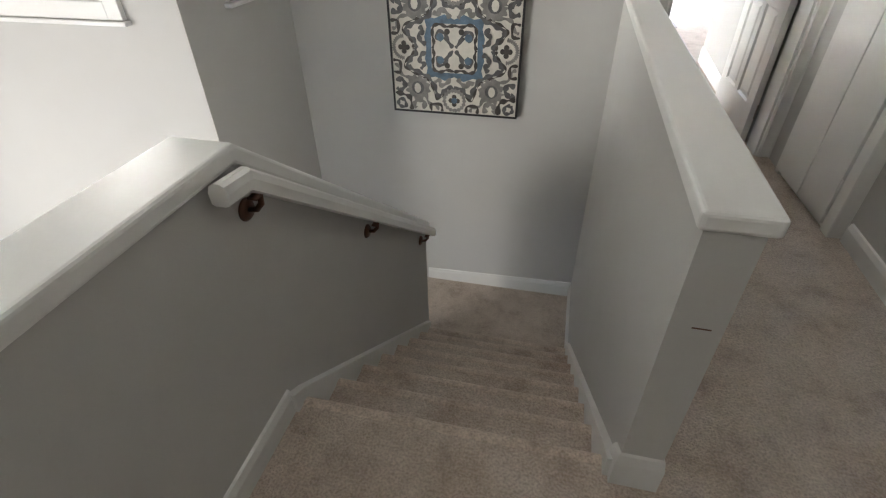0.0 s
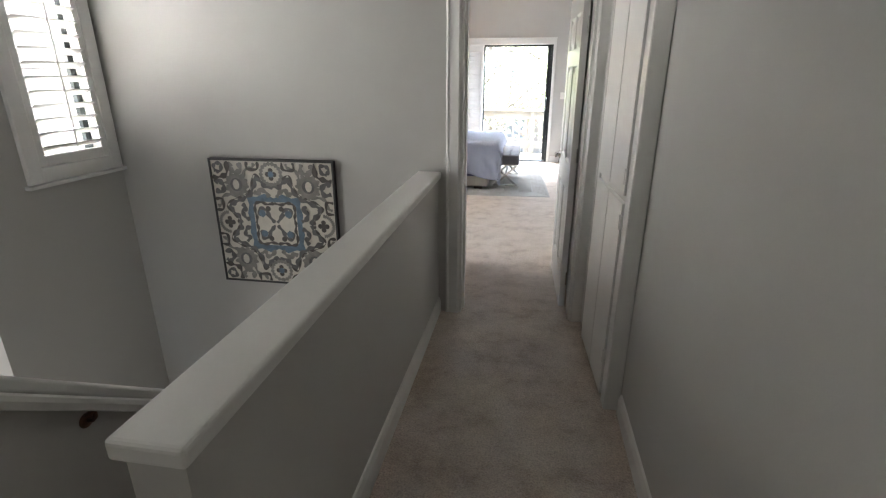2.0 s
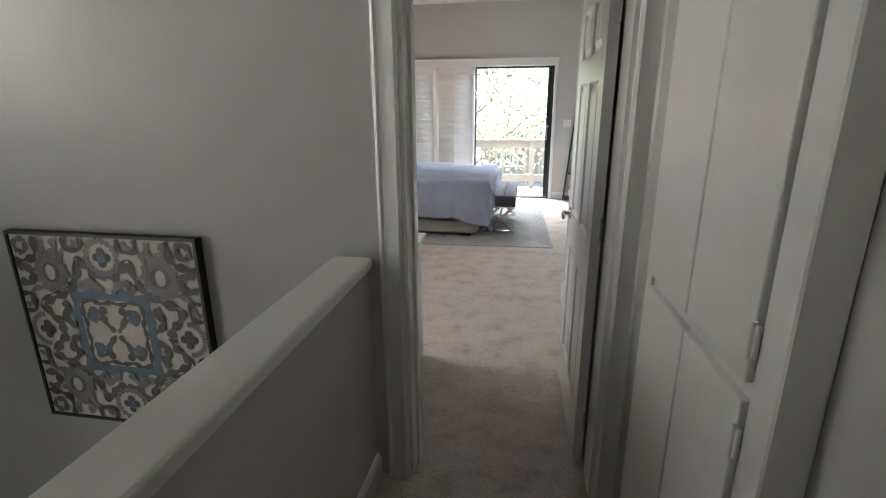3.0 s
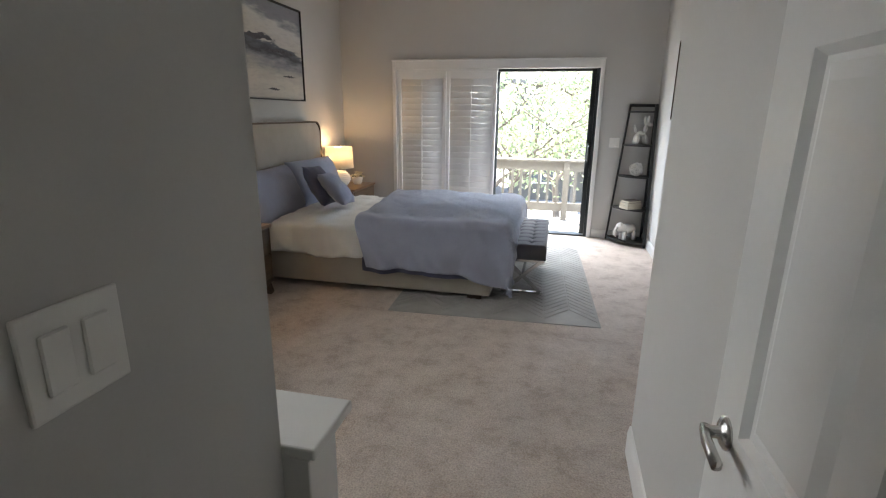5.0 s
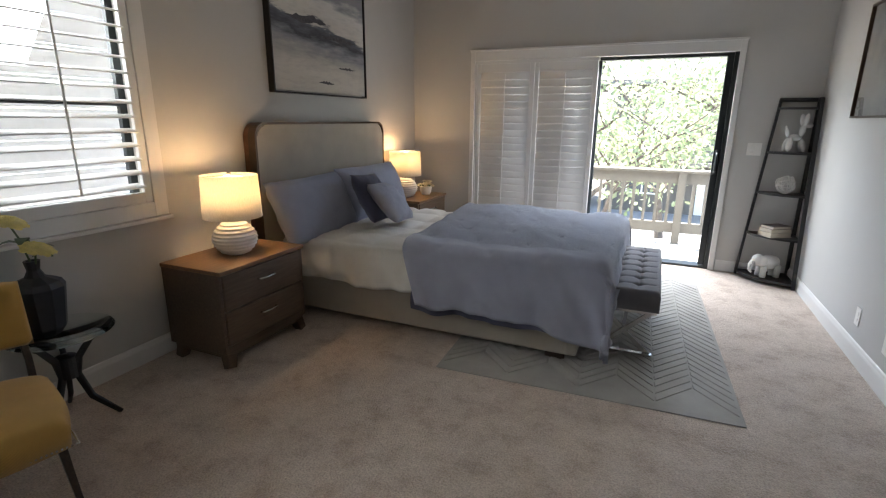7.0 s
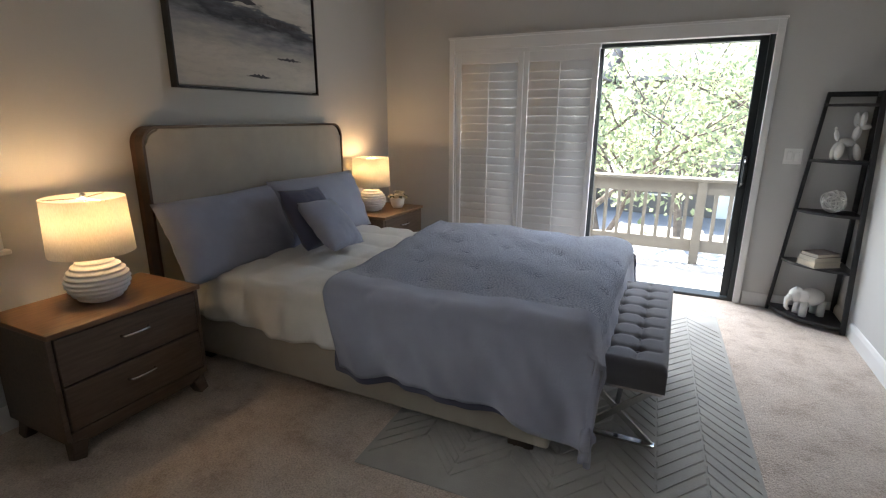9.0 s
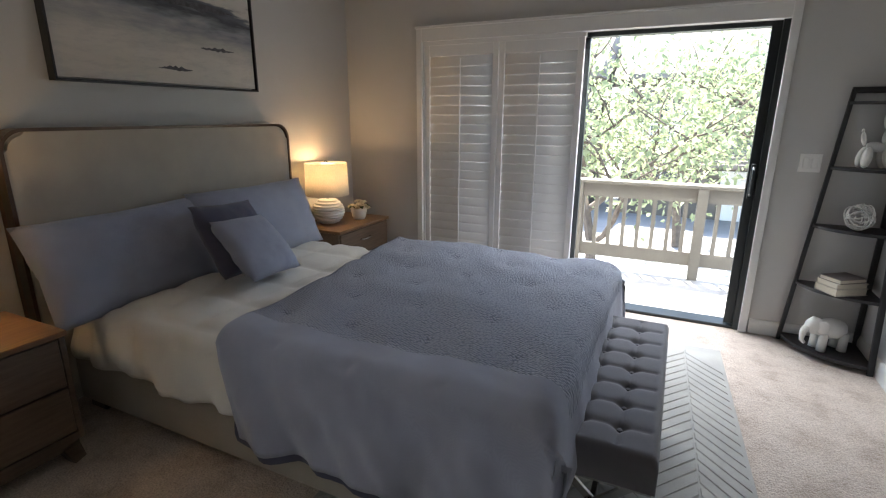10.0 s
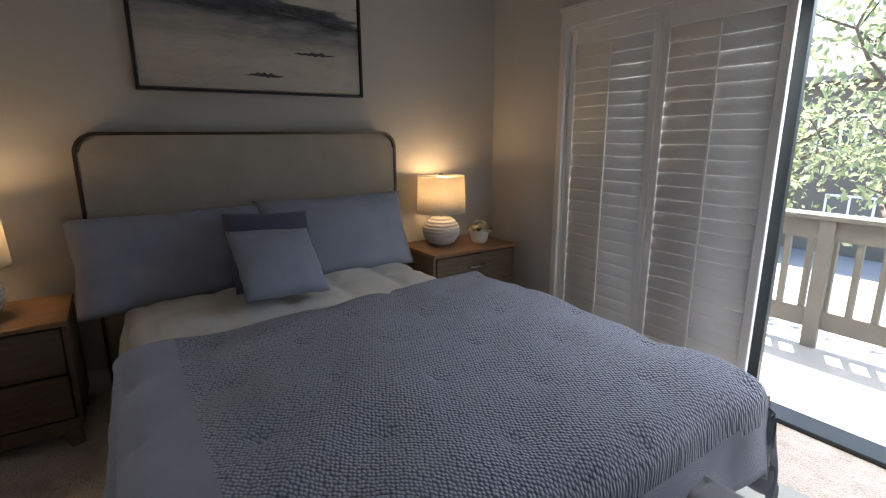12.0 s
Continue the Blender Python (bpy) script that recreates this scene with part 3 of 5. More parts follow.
def tree(at, height, spread, leaves, seed, label, low=0.32):
    rng = random.Random(seed)
    t = thing("tree", label, "tree", at, group="trees beyond the balcony")
    bm = bmesh.new()
    tips = []

    def limb(p, d, length, r, depth):
        pts = [p]
        for k in range(4):
            d = (d + Vector((rng.uniform(-0.22, 0.22), rng.uniform(-0.22, 0.22), rng.uniform(-0.05, 0.16)))).normalized()
            pts.append(pts[-1] + d * length / 4)
        sweep(pts, disc(r, 7), up=(0.3, 1, 0.1), scale=[1 - 0.13 * k for k in range(5)], bm=bm)
        if depth == 0:
            tips.extend(pts[1:])
            return
        for k in range(4 if depth > 1 else 3):
            a = rng.uniform(0, 6.28)
            side = Vector((math.cos(a), math.sin(a), rng.uniform(-0.1, 0.5))).normalized()
            limb(pts[rng.choice((2, 3, 4))], (d * 0.5 + side * 0.9).normalized(), length * rng.uniform(0.55, 0.8), r * 0.5, depth - 1)

    limb(Vector((0, 0, 0)), Vector((0.03, 0.02, 1)), height * low, 0.11 * height / 7, 3)
    part("trunk", bm, BARK, t)
    verts, faces = [], []
    zmax = height
    for k in range(leaves):
        c = rng.choice(tips) + Vector((rng.gauss(0, 0.35), rng.gauss(0, 0.35), rng.gauss(0, 0.28))) * spread
        n = Vector((rng.gauss(0, 1), rng.gauss(0, 1), rng.gauss(0.6, 0.7))).normalized()
        u = n.orthogonal().normalized()
        u.rotate(Matrix.Rotation(rng.uniform(0, 6.28), 3, n))
        w = n.cross(u)
        s = rng.uniform(0.05, 0.105)
        i = len(verts)
        verts += [c - u * s, c - u * s * 0.2 + w * s * 0.55 + n * 0.01, c + u * s, c - u * s * 0.2 - w * s * 0.55 + n * 0.01]
        faces += [(i, i + 1, i + 2), (i, i + 2, i + 3)]
    me = bpy.data.meshes.new("crown")
    me.from_pydata([tuple(v) for v in verts], [], faces)
    me.materials.append(LEAF)
    ob = new("crown", me)
    ob.parent = t
    tagged(ob, "airy crown of small bright green leaves")
    return t


tree((-0.6, 17.5, -3.02), 10.0, 1.5, 4200, 3, "tall leafy green tree standing beyond the balcony")
tree((3.4, 19.0, -3.02), 10.5, 1.6, 4200, 5, "tall leafy green tree with a wide crown")
tree((6.8, 16.5, -3.02), 7.5, 1.3, 2600, 9, "leafy green tree beside the parking court")
tree((-5.5, 20.0, -3.02), 10.5, 1.6, 3800, 12, "tall leafy green tree standing beyond the balcony")
tree((1.2, 25.0, -3.02), 11.0, 1.6, 3600, 21, "tall leafy green tree in front of the houses")
tree((-12.0, 24.0, -3.02), 10.0, 1.8, 2200, 31, "tall leafy green tree in front of the houses")


def apartment(at, label):
    h = thing("apartment_building", label, "building", at, group="houses across the court")
    part("wall", box(0, 14, 0, 8, 0, 6.2), TAUPE, h)
    bm = bmesh.new()
    pr = [(-0.7, 6.1), (-0.7, 6.3), (4, 8.6), (8.7, 6.3), (8.7, 6.1)]
    joined(bm, prism_x(-0.6, 14.6, pr))
    part("roof", bm, SHINGLE, h, "dark shingle roof")
    bm = prism_x(3.2, 9.2, [(-2.6, 2.5), (-2.6, 2.62), (0, 3.7), (0, 3.5)])
    for k in range(9):
        y = -2.5 + k * 0.28
        box(3.2, 9.2, y - 0.30, y, 2.62 + (y + 2.6) * 0.4154 - 0.10, 2.66 + (y + 2.6) * 0.4154, bm=bm)
    part("porch_roof", bm, SHINGLE, h, "low shingled porch roof")
    for x in (3.4, 9.0):
        part("porch_post", box(x - 0.1, x + 0.1, -2.4, -2.2, 0, 2.5), TAUPE, h)
    part("garage_door", box(4.2, 7.4, -0.06, 0, 0.02, 2.2), TRIM, h, "pale garage door")
    for x, z in ((1.0, 3.7), (10.4, 3.7), (5.2, 4.2), (1.0, 0.9), (11.0, 0.9)):
        w = part("window", box(x, x + 1.5, -0.05, 0.0, z, z + 1.3), TRIM, h)
        for a in (0.08, 0.79):
            part("pane", box(x + a, x + a + 0.63, -0.06, -0.052, z + 0.08, z + 1.22), DARKGLASS, w)
    b = part("balcony", box(0.4, 3.0, -1.3, 0, 3.1, 3.3), TRIM, h)
    bm = box(0.4, 3.0, -1.32, -1.24, 4.15, 4.25)
    box(0.4, 3.0, -1.31, -1.26, 3.4, 3.5, bm=bm)
    for k in range(19):
        x = 0.45 + k * 0.14
        box(x - 0.03, x + 0.03, -1.305, -1.265, 3.3, 4.15, bm=bm)
    part("balcony_rail", bm, TRIM, b, "white slatted balcony rail")
    return h


apartment((-1.5, 31, -3.02), "two-storey taupe apartment building with a shingled porch roof")
apartment((-17, 29, -3.02), "two-storey taupe apartment building behind the trees")
apartment((14, 30, -3.02), "two-storey taupe apartment building behind the trees")
SIDING = plain("neighbour_siding", (0.55, 0.54, 0.52), 0.8, vary=0.06, scale=1, grain=20)
nb = thing("neighbour_wall", "pale grey lap-sided house wall outside the window", "building", (-4.6, 0, 0))
for k in range(22):
    part("board", box(-0.02, 0.03, 3.2, 9.5, -3.0 + k * 0.3, -2.71 + k * 0.3, 0.004) if k == 0 else box(-0.02, 0.03, 3.2, 9.5, -3.0 + k * 0.3, -2.71 + k * 0.3), SIDING, nb)
setting("side_ground", box(-120, -1.96, 2.60, 10.6, -3.3, -3.02), PAVING, "pale paving beside the house", "ground")

# ---- soft furnishings helpers ----
LINEN = weave_material("beige_upholstery", (0.40, 0.36, 0.30), 180, relief=0.3, depth=0.001, vary=0.06)
WHITE_QUILT = weave_material("white_cotton", (0.72, 0.71, 0.67), 260, relief=0.15, depth=0.001, vary=0.04)
BLUE = weave_material("blue_grey_cotton", (0.305, 0.322, 0.40), 260, relief=0.25, depth=0.001, vary=0.07)
NAVY = weave_material("navy_cotton", (0.085, 0.09, 0.14), 260, relief=0.25, depth=0.001, vary=0.1)
BENCH = weave_material("grey_velvet", (0.135, 0.132, 0.145), 300, relief=0.2, depth=0.0008, vary=0.08)
YELLOW = weave_material("mustard_fabric", (0.44, 0.255, 0.06), 240, relief=0.2, depth=0.001, vary=0.1)
WOOD = wood_material("walnut", (0.085, 0.055, 0.036), (0.15, 0.10, 0.066), along=(14, 1.2, 14))
WOOD_TOP = wood_material("walnut_top", (0.16, 0.085, 0.042), (0.27, 0.155, 0.08), 0.38, along=(14, 1.2, 14))
DARKWOOD = wood_material("dark_wood", (0.035, 0.022, 0.016), (0.07, 0.045, 0.03), 0.35)
BLACK = plain("black_metal", (0.018, 0.018, 0.02), 0.45, 0.2, vary=0.2, scale=10)
CERAMIC = plain("white_ceramic", (0.72, 0.71, 0.68), 0.35, vary=0.03, scale=8)
STEEL = plain("polished_steel", (0.6, 0.6, 0.6), 0.15, 1.0, vary=0.03)
GOLD = plain("brass_frame", (0.55, 0.38, 0.16), 0.3, 1.0, vary=0.1, scale=12)


def waffle_material():
    m, t, b = material("blue_grey_seersucker", 0.92)
    b.inputs["Sheen Weight"].default_value = 0.3
    tc = t.nodes.new("ShaderNodeTexCoord")
    mp = t.nodes.new("ShaderNodeMapping")
    mp.inputs["Scale"].default_value = (84, 108, 84)
    mp.inputs["Rotation"].default_value = (0, 0, 0.55)
    t.links.new(tc.outputs["Object"], mp.inputs[0])
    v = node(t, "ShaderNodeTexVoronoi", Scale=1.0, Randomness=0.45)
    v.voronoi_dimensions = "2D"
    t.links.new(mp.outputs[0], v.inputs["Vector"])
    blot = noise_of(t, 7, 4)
    # shade in the hollows between puckers is put into the colour too
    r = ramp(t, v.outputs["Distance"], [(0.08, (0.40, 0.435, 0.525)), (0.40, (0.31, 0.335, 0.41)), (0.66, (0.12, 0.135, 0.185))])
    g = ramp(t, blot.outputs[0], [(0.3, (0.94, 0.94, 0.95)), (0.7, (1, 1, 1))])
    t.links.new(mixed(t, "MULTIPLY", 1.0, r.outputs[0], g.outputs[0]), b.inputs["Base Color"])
    bump_n = node(t, "ShaderNodeBump", Strength=1.0, Distance=0.011)
    bump_n.invert = True
    t.links.new(v.outputs["Distance"], bump_n.inputs["Height"])
    t.links.new(bump_n.outputs[0], b.inputs["Normal"])
    return m


WAFFLE = waffle_material()


def grid(nu, nv, f, bm=None):
    """A sheet of quads through f(u, v), u and v from 0 to 1."""
    b = bm or bmesh.new()
    vs = [[b.verts.new(f(i / nu, j / nv)) for j in range(nv + 1)] for i in range(nu + 1)]
    for i in range(nu):
        for j in range(nv):
            b.faces.new((vs[i][j], vs[i + 1][j], vs[i + 1][j + 1], vs[i][j + 1]))
    return b


def cushion(w, h, t, flange=0.0, seed=0, n=22):
    """A stuffed pillow, w along x, h along z, t thick along y, with pulled-in sides and pointed corners."""
    b = bmesh.new()
    for s in (1, -1):
        def f(u, v):
            a, c = 2 * u - 1, 2 * v - 1
            pinch = 0.055 * (1 - abs(a * c)) * (abs(a) ** 4 + abs(c) ** 4)
            x = a * w / 2 * (1 - pinch * (abs(a) > 0))
            z = c * h / 2 * (1 - pinch)
            e = max(0.0, (1 - abs(a) ** 2.6)) ** 0.5 * max(0.0, (1 - abs(c) ** 2.6)) ** 0.5
            fold = 0.012 * noise.noise((a * 2.2 + seed, c * 2.4, s * 1.3)) + 0.006 * noise.noise((a * 6 + seed, c * 6, s))
            return (x, s * (0.004 + t / 2 * e + fold * min(1, 4 * e)), z)
        grid(n, n, f, b)
    bmesh.ops.remove_doubles(b, verts=b.verts, dist=0.009)
    return b


# ---- hall: picture above the landing ----
CREAM = plain("canvas_cream", (0.66, 0.63, 0.56), 0.6, vary=0.12, scale=9, grain=60)
INK = plain("ornament_umber", (0.055, 0.046, 0.04), 0.5, vary=0.5, scale=25, grain=60)
SLATE = plain("ornament_slate", (0.10, 0.10, 0.10), 0.5, vary=0.4, scale=18)
BLUEINK = plain("ornament_blue", (0.10, 0.165, 0.235), 0.5, vary=0.4, scale=14)
SOFT = plain("ornament_grey", (0.22, 0.21, 0.195), 0.5, vary=0.3, scale=16)
pic = thing("tile_pattern_canvas", "square canvas with blue-grey ornamental tile pattern, black frame", "picture", (-0.562, 3.515, 0.574))
S = 0.435
bm = bmesh.new()
for a, b, c, d in ((-S, S, -S, -S + 0.012), (-S, S, S - 0.012, S), (-S, -S + 0.012, -S + 0.012, S - 0.012), (S - 0.012, S, -S + 0.012, S - 0.012)):
    box(a, b, -0.042, -0.001, c, d, bm=bm)
part("picture_frame", bm, BLACK, pic, "black frame")
part("canvas", box(-S + 0.012, S - 0.012, -0.034, -0.002, -S + 0.012, S - 0.012), CREAM, pic)
layer = [0.0]


def ribbon(points, width, mat, nm="ornament", vary=0.35):
    """A painted stroke on the canvas, repeated in its four corners; points from the middle in half-sides."""
    layer[0] += 0.00016
    k = S - 0.012
    pts = [Vector((x * k, z * k)) for x, z in points]
    fine = []
    for i in range(len(pts) - 1):
        p0, p1, p2, p3 = pts[max(0, i - 1)], pts[i], pts[i + 1], pts[min(len(pts) - 1, i + 2)]
        for q in range(6):
            u = q / 6
            fine.append(0.5 * ((2 * p1) + (p2 - p0) * u + (2 * p0 - 5 * p1 + 4 * p2 - p3) * u * u + (3 * p1 - p0 - 3 * p2 + p3) * u ** 3))
    fine.append(pts[-1])
    for sx in (1, -1):
        for sz in (1, -1):
            b = bmesh.new()
            prev = None
            for i, p in enumerate(fine):
                d = (fine[min(i + 1, len(fine) - 1)] - fine[max(0, i - 1)]).normalized()
                w = width * 0.5 * (1 + vary * math.sin(i * 0.9 + sx + sz)) * (0.55 if i in (0, len(fine) - 1) else 1)
                s = Vector((-d.y, d.x)) * w
                cur = [b.verts.new((sx * (p + s * e).x, -0.0345 - layer[0] - 0.00004 * (sx + 2 * sz), sz * (p + s * e).y)) for e in (1, -1)]
                if prev:
                    b.faces.new((prev[0], prev[1], cur[1], cur[0]))
                prev = cur
            part(nm, b, mat, pic)


def blob(points, mat, nm="ornament"):
    """A painted patch, repeated in the corners; one on an axis is repeated across the other axis alone."""
    layer[0] += 0.00016
    k = S - 0.012
    mx = abs(sum(p[0] for p in points) / len(points)) > 0.07
    mz = abs(sum(p[1] for p in points) / len(points)) > 0.07
    for sx in ((1, -1) if mx else (1,)):
        for sz in ((1, -1) if mz else (1,)):
            b = bmesh.new()
            b.faces.new([b.verts.new((sx * x * k, -0.0345 - layer[0] - 0.00004 * (sx + 2 * sz), sz * z * k)) for x, z in points])
            part(nm, b, mat, pic)


def ring_points(cx, cz, r, n=14, squash=1.0, a0=0, a1=360):
    return [(cx + r * math.cos(radians(a0 + (a1 - a0) * i / n)), cz + r * squash * math.sin(radians(a0 + (a1 - a0) * i / n))) for i in range(n + 1)]


blob([(0.0, 0.36), (0.30, 0.36), (0.36, 0.30), (0.36, 0.0), (0.44, 0.0), (0.47, 0.16), (0.43, 0.30), (0.47, 0.46), (0.30, 0.43), (0.15, 0.49), (0.0, 0.42)], BLUEINK)
ribbon([(0.0, 0.34), (0.12, 0.32), (0.22, 0.35), (0.32, 0.32), (0.34, 0.20), (0.32, 0.10), (0.34, 0.0)], 0.018, INK)
ribbon([(0.02, 0.02), (0.09, 0.11), (0.15, 0.22), (0.25, 0.25), (0.27, 0.15), (0.20, 0.13)], 0.022, SLATE)
blob([(0.03, 0.05), (0.05, 0.03), (0.17, 0.15), (0.15, 0.18)], SLATE)
blob(ring_points(0.11, 0.25, 0.045, 10)[:-1], INK)
blob(ring_points(0.22, 0.17, 0.06, 10)[:-1], BLUEINK)
ribbon([(0.0, 0.62), (0.10, 0.60), (0.18, 0.68), (0.27, 0.74), (0.32, 0.60), (0.40, 0.47), (0.52, 0.40), (0.66, 0.34), (0.76, 0.27), (0.70, 0.16), (0.62, 0.08), (0.62, 0.0)], 0.030, SLATE, vary=0.5)
ribbon([(0.0, 0.655), (0.09, 0.64), (0.17, 0.72), (0.29, 0.79), (0.35, 0.62), (0.42, 0.50), (0.55, 0.43), (0.70, 0.37), (0.81, 0.28), (0.74, 0.16), (0.66, 0.08), (0.655, 0.0)], 0.011, INK, vary=0.7)
ribbon(ring_points(0.0, 0.80, 0.165, 10, 1.0, -90, 90), 0.022, SOFT)
ribbon(ring_points(0.80, 0.0, 0.165, 10, 1.0, 0, 90), 0.022, SOFT)
for cx, cz in ((0.0, 0.80), (0.80, 0.0)):
    for dx, dz in ((0, 0), (0.055, 0), (-0.055, 0), (0, 0.06), (0, -0.06)):
        blob(ring_points(cx + dx, cz + dz, 0.042, 8)[:-1], INK)
    blob(ring_points(cx, cz, 0.05, 8)[:-1], BLUEINK if cx == 0 else INK)
ribbon(ring_points(0.60, 0.62, 0.13, 14), 0.055, SOFT)
blob(ring_points(0.60, 0.62, 0.105, 12, 1.0)[:-1], SLATE)
blob(ring_points(0.605, 0.625, 0.055, 10, 1.5)[:-1], CREAM)
ribbon([(0.97, 0.52), (0.86, 0.50), (0.82, 0.60), (0.90, 0.68), (0.96, 0.64)], 0.03, SLATE)
ribbon([(0.52, 0.97), (0.50, 0.86), (0.60, 0.82), (0.68, 0.90), (0.64, 0.96)], 0.03, SOFT)
ribbon([(0.99, 0.72), (0.86, 0.74), (0.74, 0.80), (0.72, 0.99)], 0.026, INK, vary=0.6)
ribbon([(0.92, 0.82), (0.84, 0.84), (0.82, 0.94), (0.90, 0.95), (0.95, 0.90), (0.92, 0.82)], 0.022, SLATE)
ribbon([(0.26, 0.97), (0.30, 0.90), (0.42, 0.86), (0.46, 0.74), (0.44, 0.62), (0.52, 0.52)], 0.02, SOFT)
ribbon([(0.97, 0.26), (0.90, 0.30), (0.86, 0.42), (0.74, 0.46), (0.62, 0.44)], 0.02, SOFT)
ribbon([(0.06, 0.44), (0.12, 0.52), (0.22, 0.56), (0.24, 0.48), (0.32, 0.52)], 0.026, SOFT)
ribbon([(0.44, 0.06), (0.52, 0.10), (0.55, 0.20), (0.48, 0.24), (0.54, 0.32)], 0.026, SLATE)
ribbon([(0.99, 0.38), (0.88, 0.38), (0.88, 0.22), (0.99, 0.20)], 0.018, INK)
ribbon([(0.38, 0.99), (0.38, 0.88), (0.22, 0.88), (0.20, 0.99)], 0.018, INK)


def switch_plate(m, n=1, label="white light switch plate on the wall", nm="light_switch"):
    """Local x to the side, z up, wall face at y = 0, front towards -y."""
    t = tagged(new(nm), label, "light switch" if nm == "light_switch" else "socket")
    t.matrix_basis = m
    w = 0.07 + 0.046 * (n - 1)
    part("plate", box(-w / 2, w / 2, -0.006, 0, -0.057, 0.057, 0.003, 2), PLASTIC, t)
    for i in range(n):
        x = (i - (n - 1) / 2) * 0.046
        if nm == "light_switch":
            part("rocker", box(x - 0.016, x + 0.016, -0.010, -0.005, -0.033, 0.033, 0.002), PLASTIC, t)
        else:
            for z in (-0.02, 0.02):
                part("receptacle", box(x - 0.016, x + 0.016, -0.009, -0.005, z - 0.013, z + 0.013, 0.003), PLASTIC, t)
    return t


switch_plate(pose(0.537, 3.93, 1.245, 0, 0, 90), 2)
switch_plate(pose(1.495, 3.33, 1.24, 0, 0, -90), 1)
switch_plate(pose(1.68, 9.90, 1.18), 2)
for y in (8.16, 7.72):
    switch_plate(pose(2.125, y, 0.27, 0, 0, -90), 1, "white wall socket above the baseboard", "wall_socket")
th = thing("thermostat", "small white wall sensor above the light switch", "thermostat", (0.537, 3.93, 1.72), 90)
part("case", box(-0.028, 0.028, -0.024, 0, -0.055, 0.055, 0.008, 2), PLASTIC, th)
part("dial", box(-0.012, 0.012, -0.028, -0.024, 0.0, 0.03, 0.003), BLACK, th)

cab = thing("low_cabinet", "low white cabinet with an overhanging white top", "cabinet", (0.1, 4.40, 0))
part("body", box(-0.62, 0.425, 0.004, 0.14, 0.0, 0.735, 0.003), DOOR_PAINT, cab)
part("top", box(-0.64, 0.44, 0.004, 0.215, 0.735, 0.765, 0.006, 2), DOOR_PAINT, cab, "white overhanging top")

# ---- bed ----
BY0, BY1, BX1 = 7.335, 8.85, 0.55
bed = thing("bed", "queen bed with a beige upholstered headboard and bronze edging", "bed", (0, 0, 0))
part("side_rail", box(-1.70, BX1, BY0, BY0 + 0.07, 0.045, 0.33, 0.018, 3), LINEN, bed)
part("side_rail", box(-1.70, BX1, BY1 - 0.07, BY1, 0.045, 0.33, 0.018, 3), LINEN, bed)
part("foot_rail", box(BX1 - 0.065, BX1 + 0.012, BY0 - 0.004, BY1 + 0.004, 0.045, 0.335, 0.02, 3), LINEN, bed)
part("slats", box(-1.69, BX1 - 0.06, BY0 + 0.06, BY1 - 0.06, 0.20, 0.26), DARKWOOD, bed)
for y in (BY0 + 0.07, BY1 - 0.07):
    for x in (-1.6, 0.43):
        part("foot", box(x - 0.06, x + 0.06, y - 0.05, y + 0.05, 0.0, 0.075, 0.006), DARKWOOD, bed, "dark block foot")
HY0, HY1, HZ = 7.215, 8.965, 1.39


def head_outline(inset, r):
    pts = [(HY0 + inset, 0.05)]
    for i in range(9):
        a = radians(180 - 90 * i / 8)
        pts.append((HY0 + inset + r + r * math.cos(a), HZ - inset - r + r * math.sin(a)))
    for i in range(9):
        a = radians(90 - 90 * i / 8)
        pts.append((HY1 - inset - r + r * math.cos(a), HZ - inset - r + r * math.sin(a)))
    pts.append((HY1 - inset, 0.05))
    return pts


bm = prism_x(-1.79, -1.72, head_outline(0.0, 0.10))
part("headboard_shell", bm, BRONZE, bed, "bronze-edged headboard shell")
bm = prism_x(-1.725, -1.685, head_outline(0.014, 0.09))
bmesh.ops.bevel(bm, geom=[e for e in bm.edges if all(v.co.x > -1.69 for v in e.verts)], offset=0.014, segments=3, affect="EDGES")
part("headboard_panel", bm, LINEN, bed, "beige upholstered panel")
EDGE = plain("bronze_edge", (0.09, 0.06, 0.042), 0.35, 0.6, vary=0.2, scale=10)
bm = sweep([(-1.715, y, z) for y, z in head_outline(0.002, 0.10)], [(0.011, -0.03), (0.011, 0.035), (-0.005, 0.035), (-0.005, -0.03)], up=(1, 0, 0))
part("edging", bm, EDGE, bed, "dark bronze edging")
mattress = thing("mattress", "thick mattress under white bedding", "mattress")
part("mattress_body", box(-1.68, BX1 - 0.07, BY0 + 0.02, BY1 - 0.02, 0.26, 0.53, 0.05, 3), WHITE_QUILT, mattress)


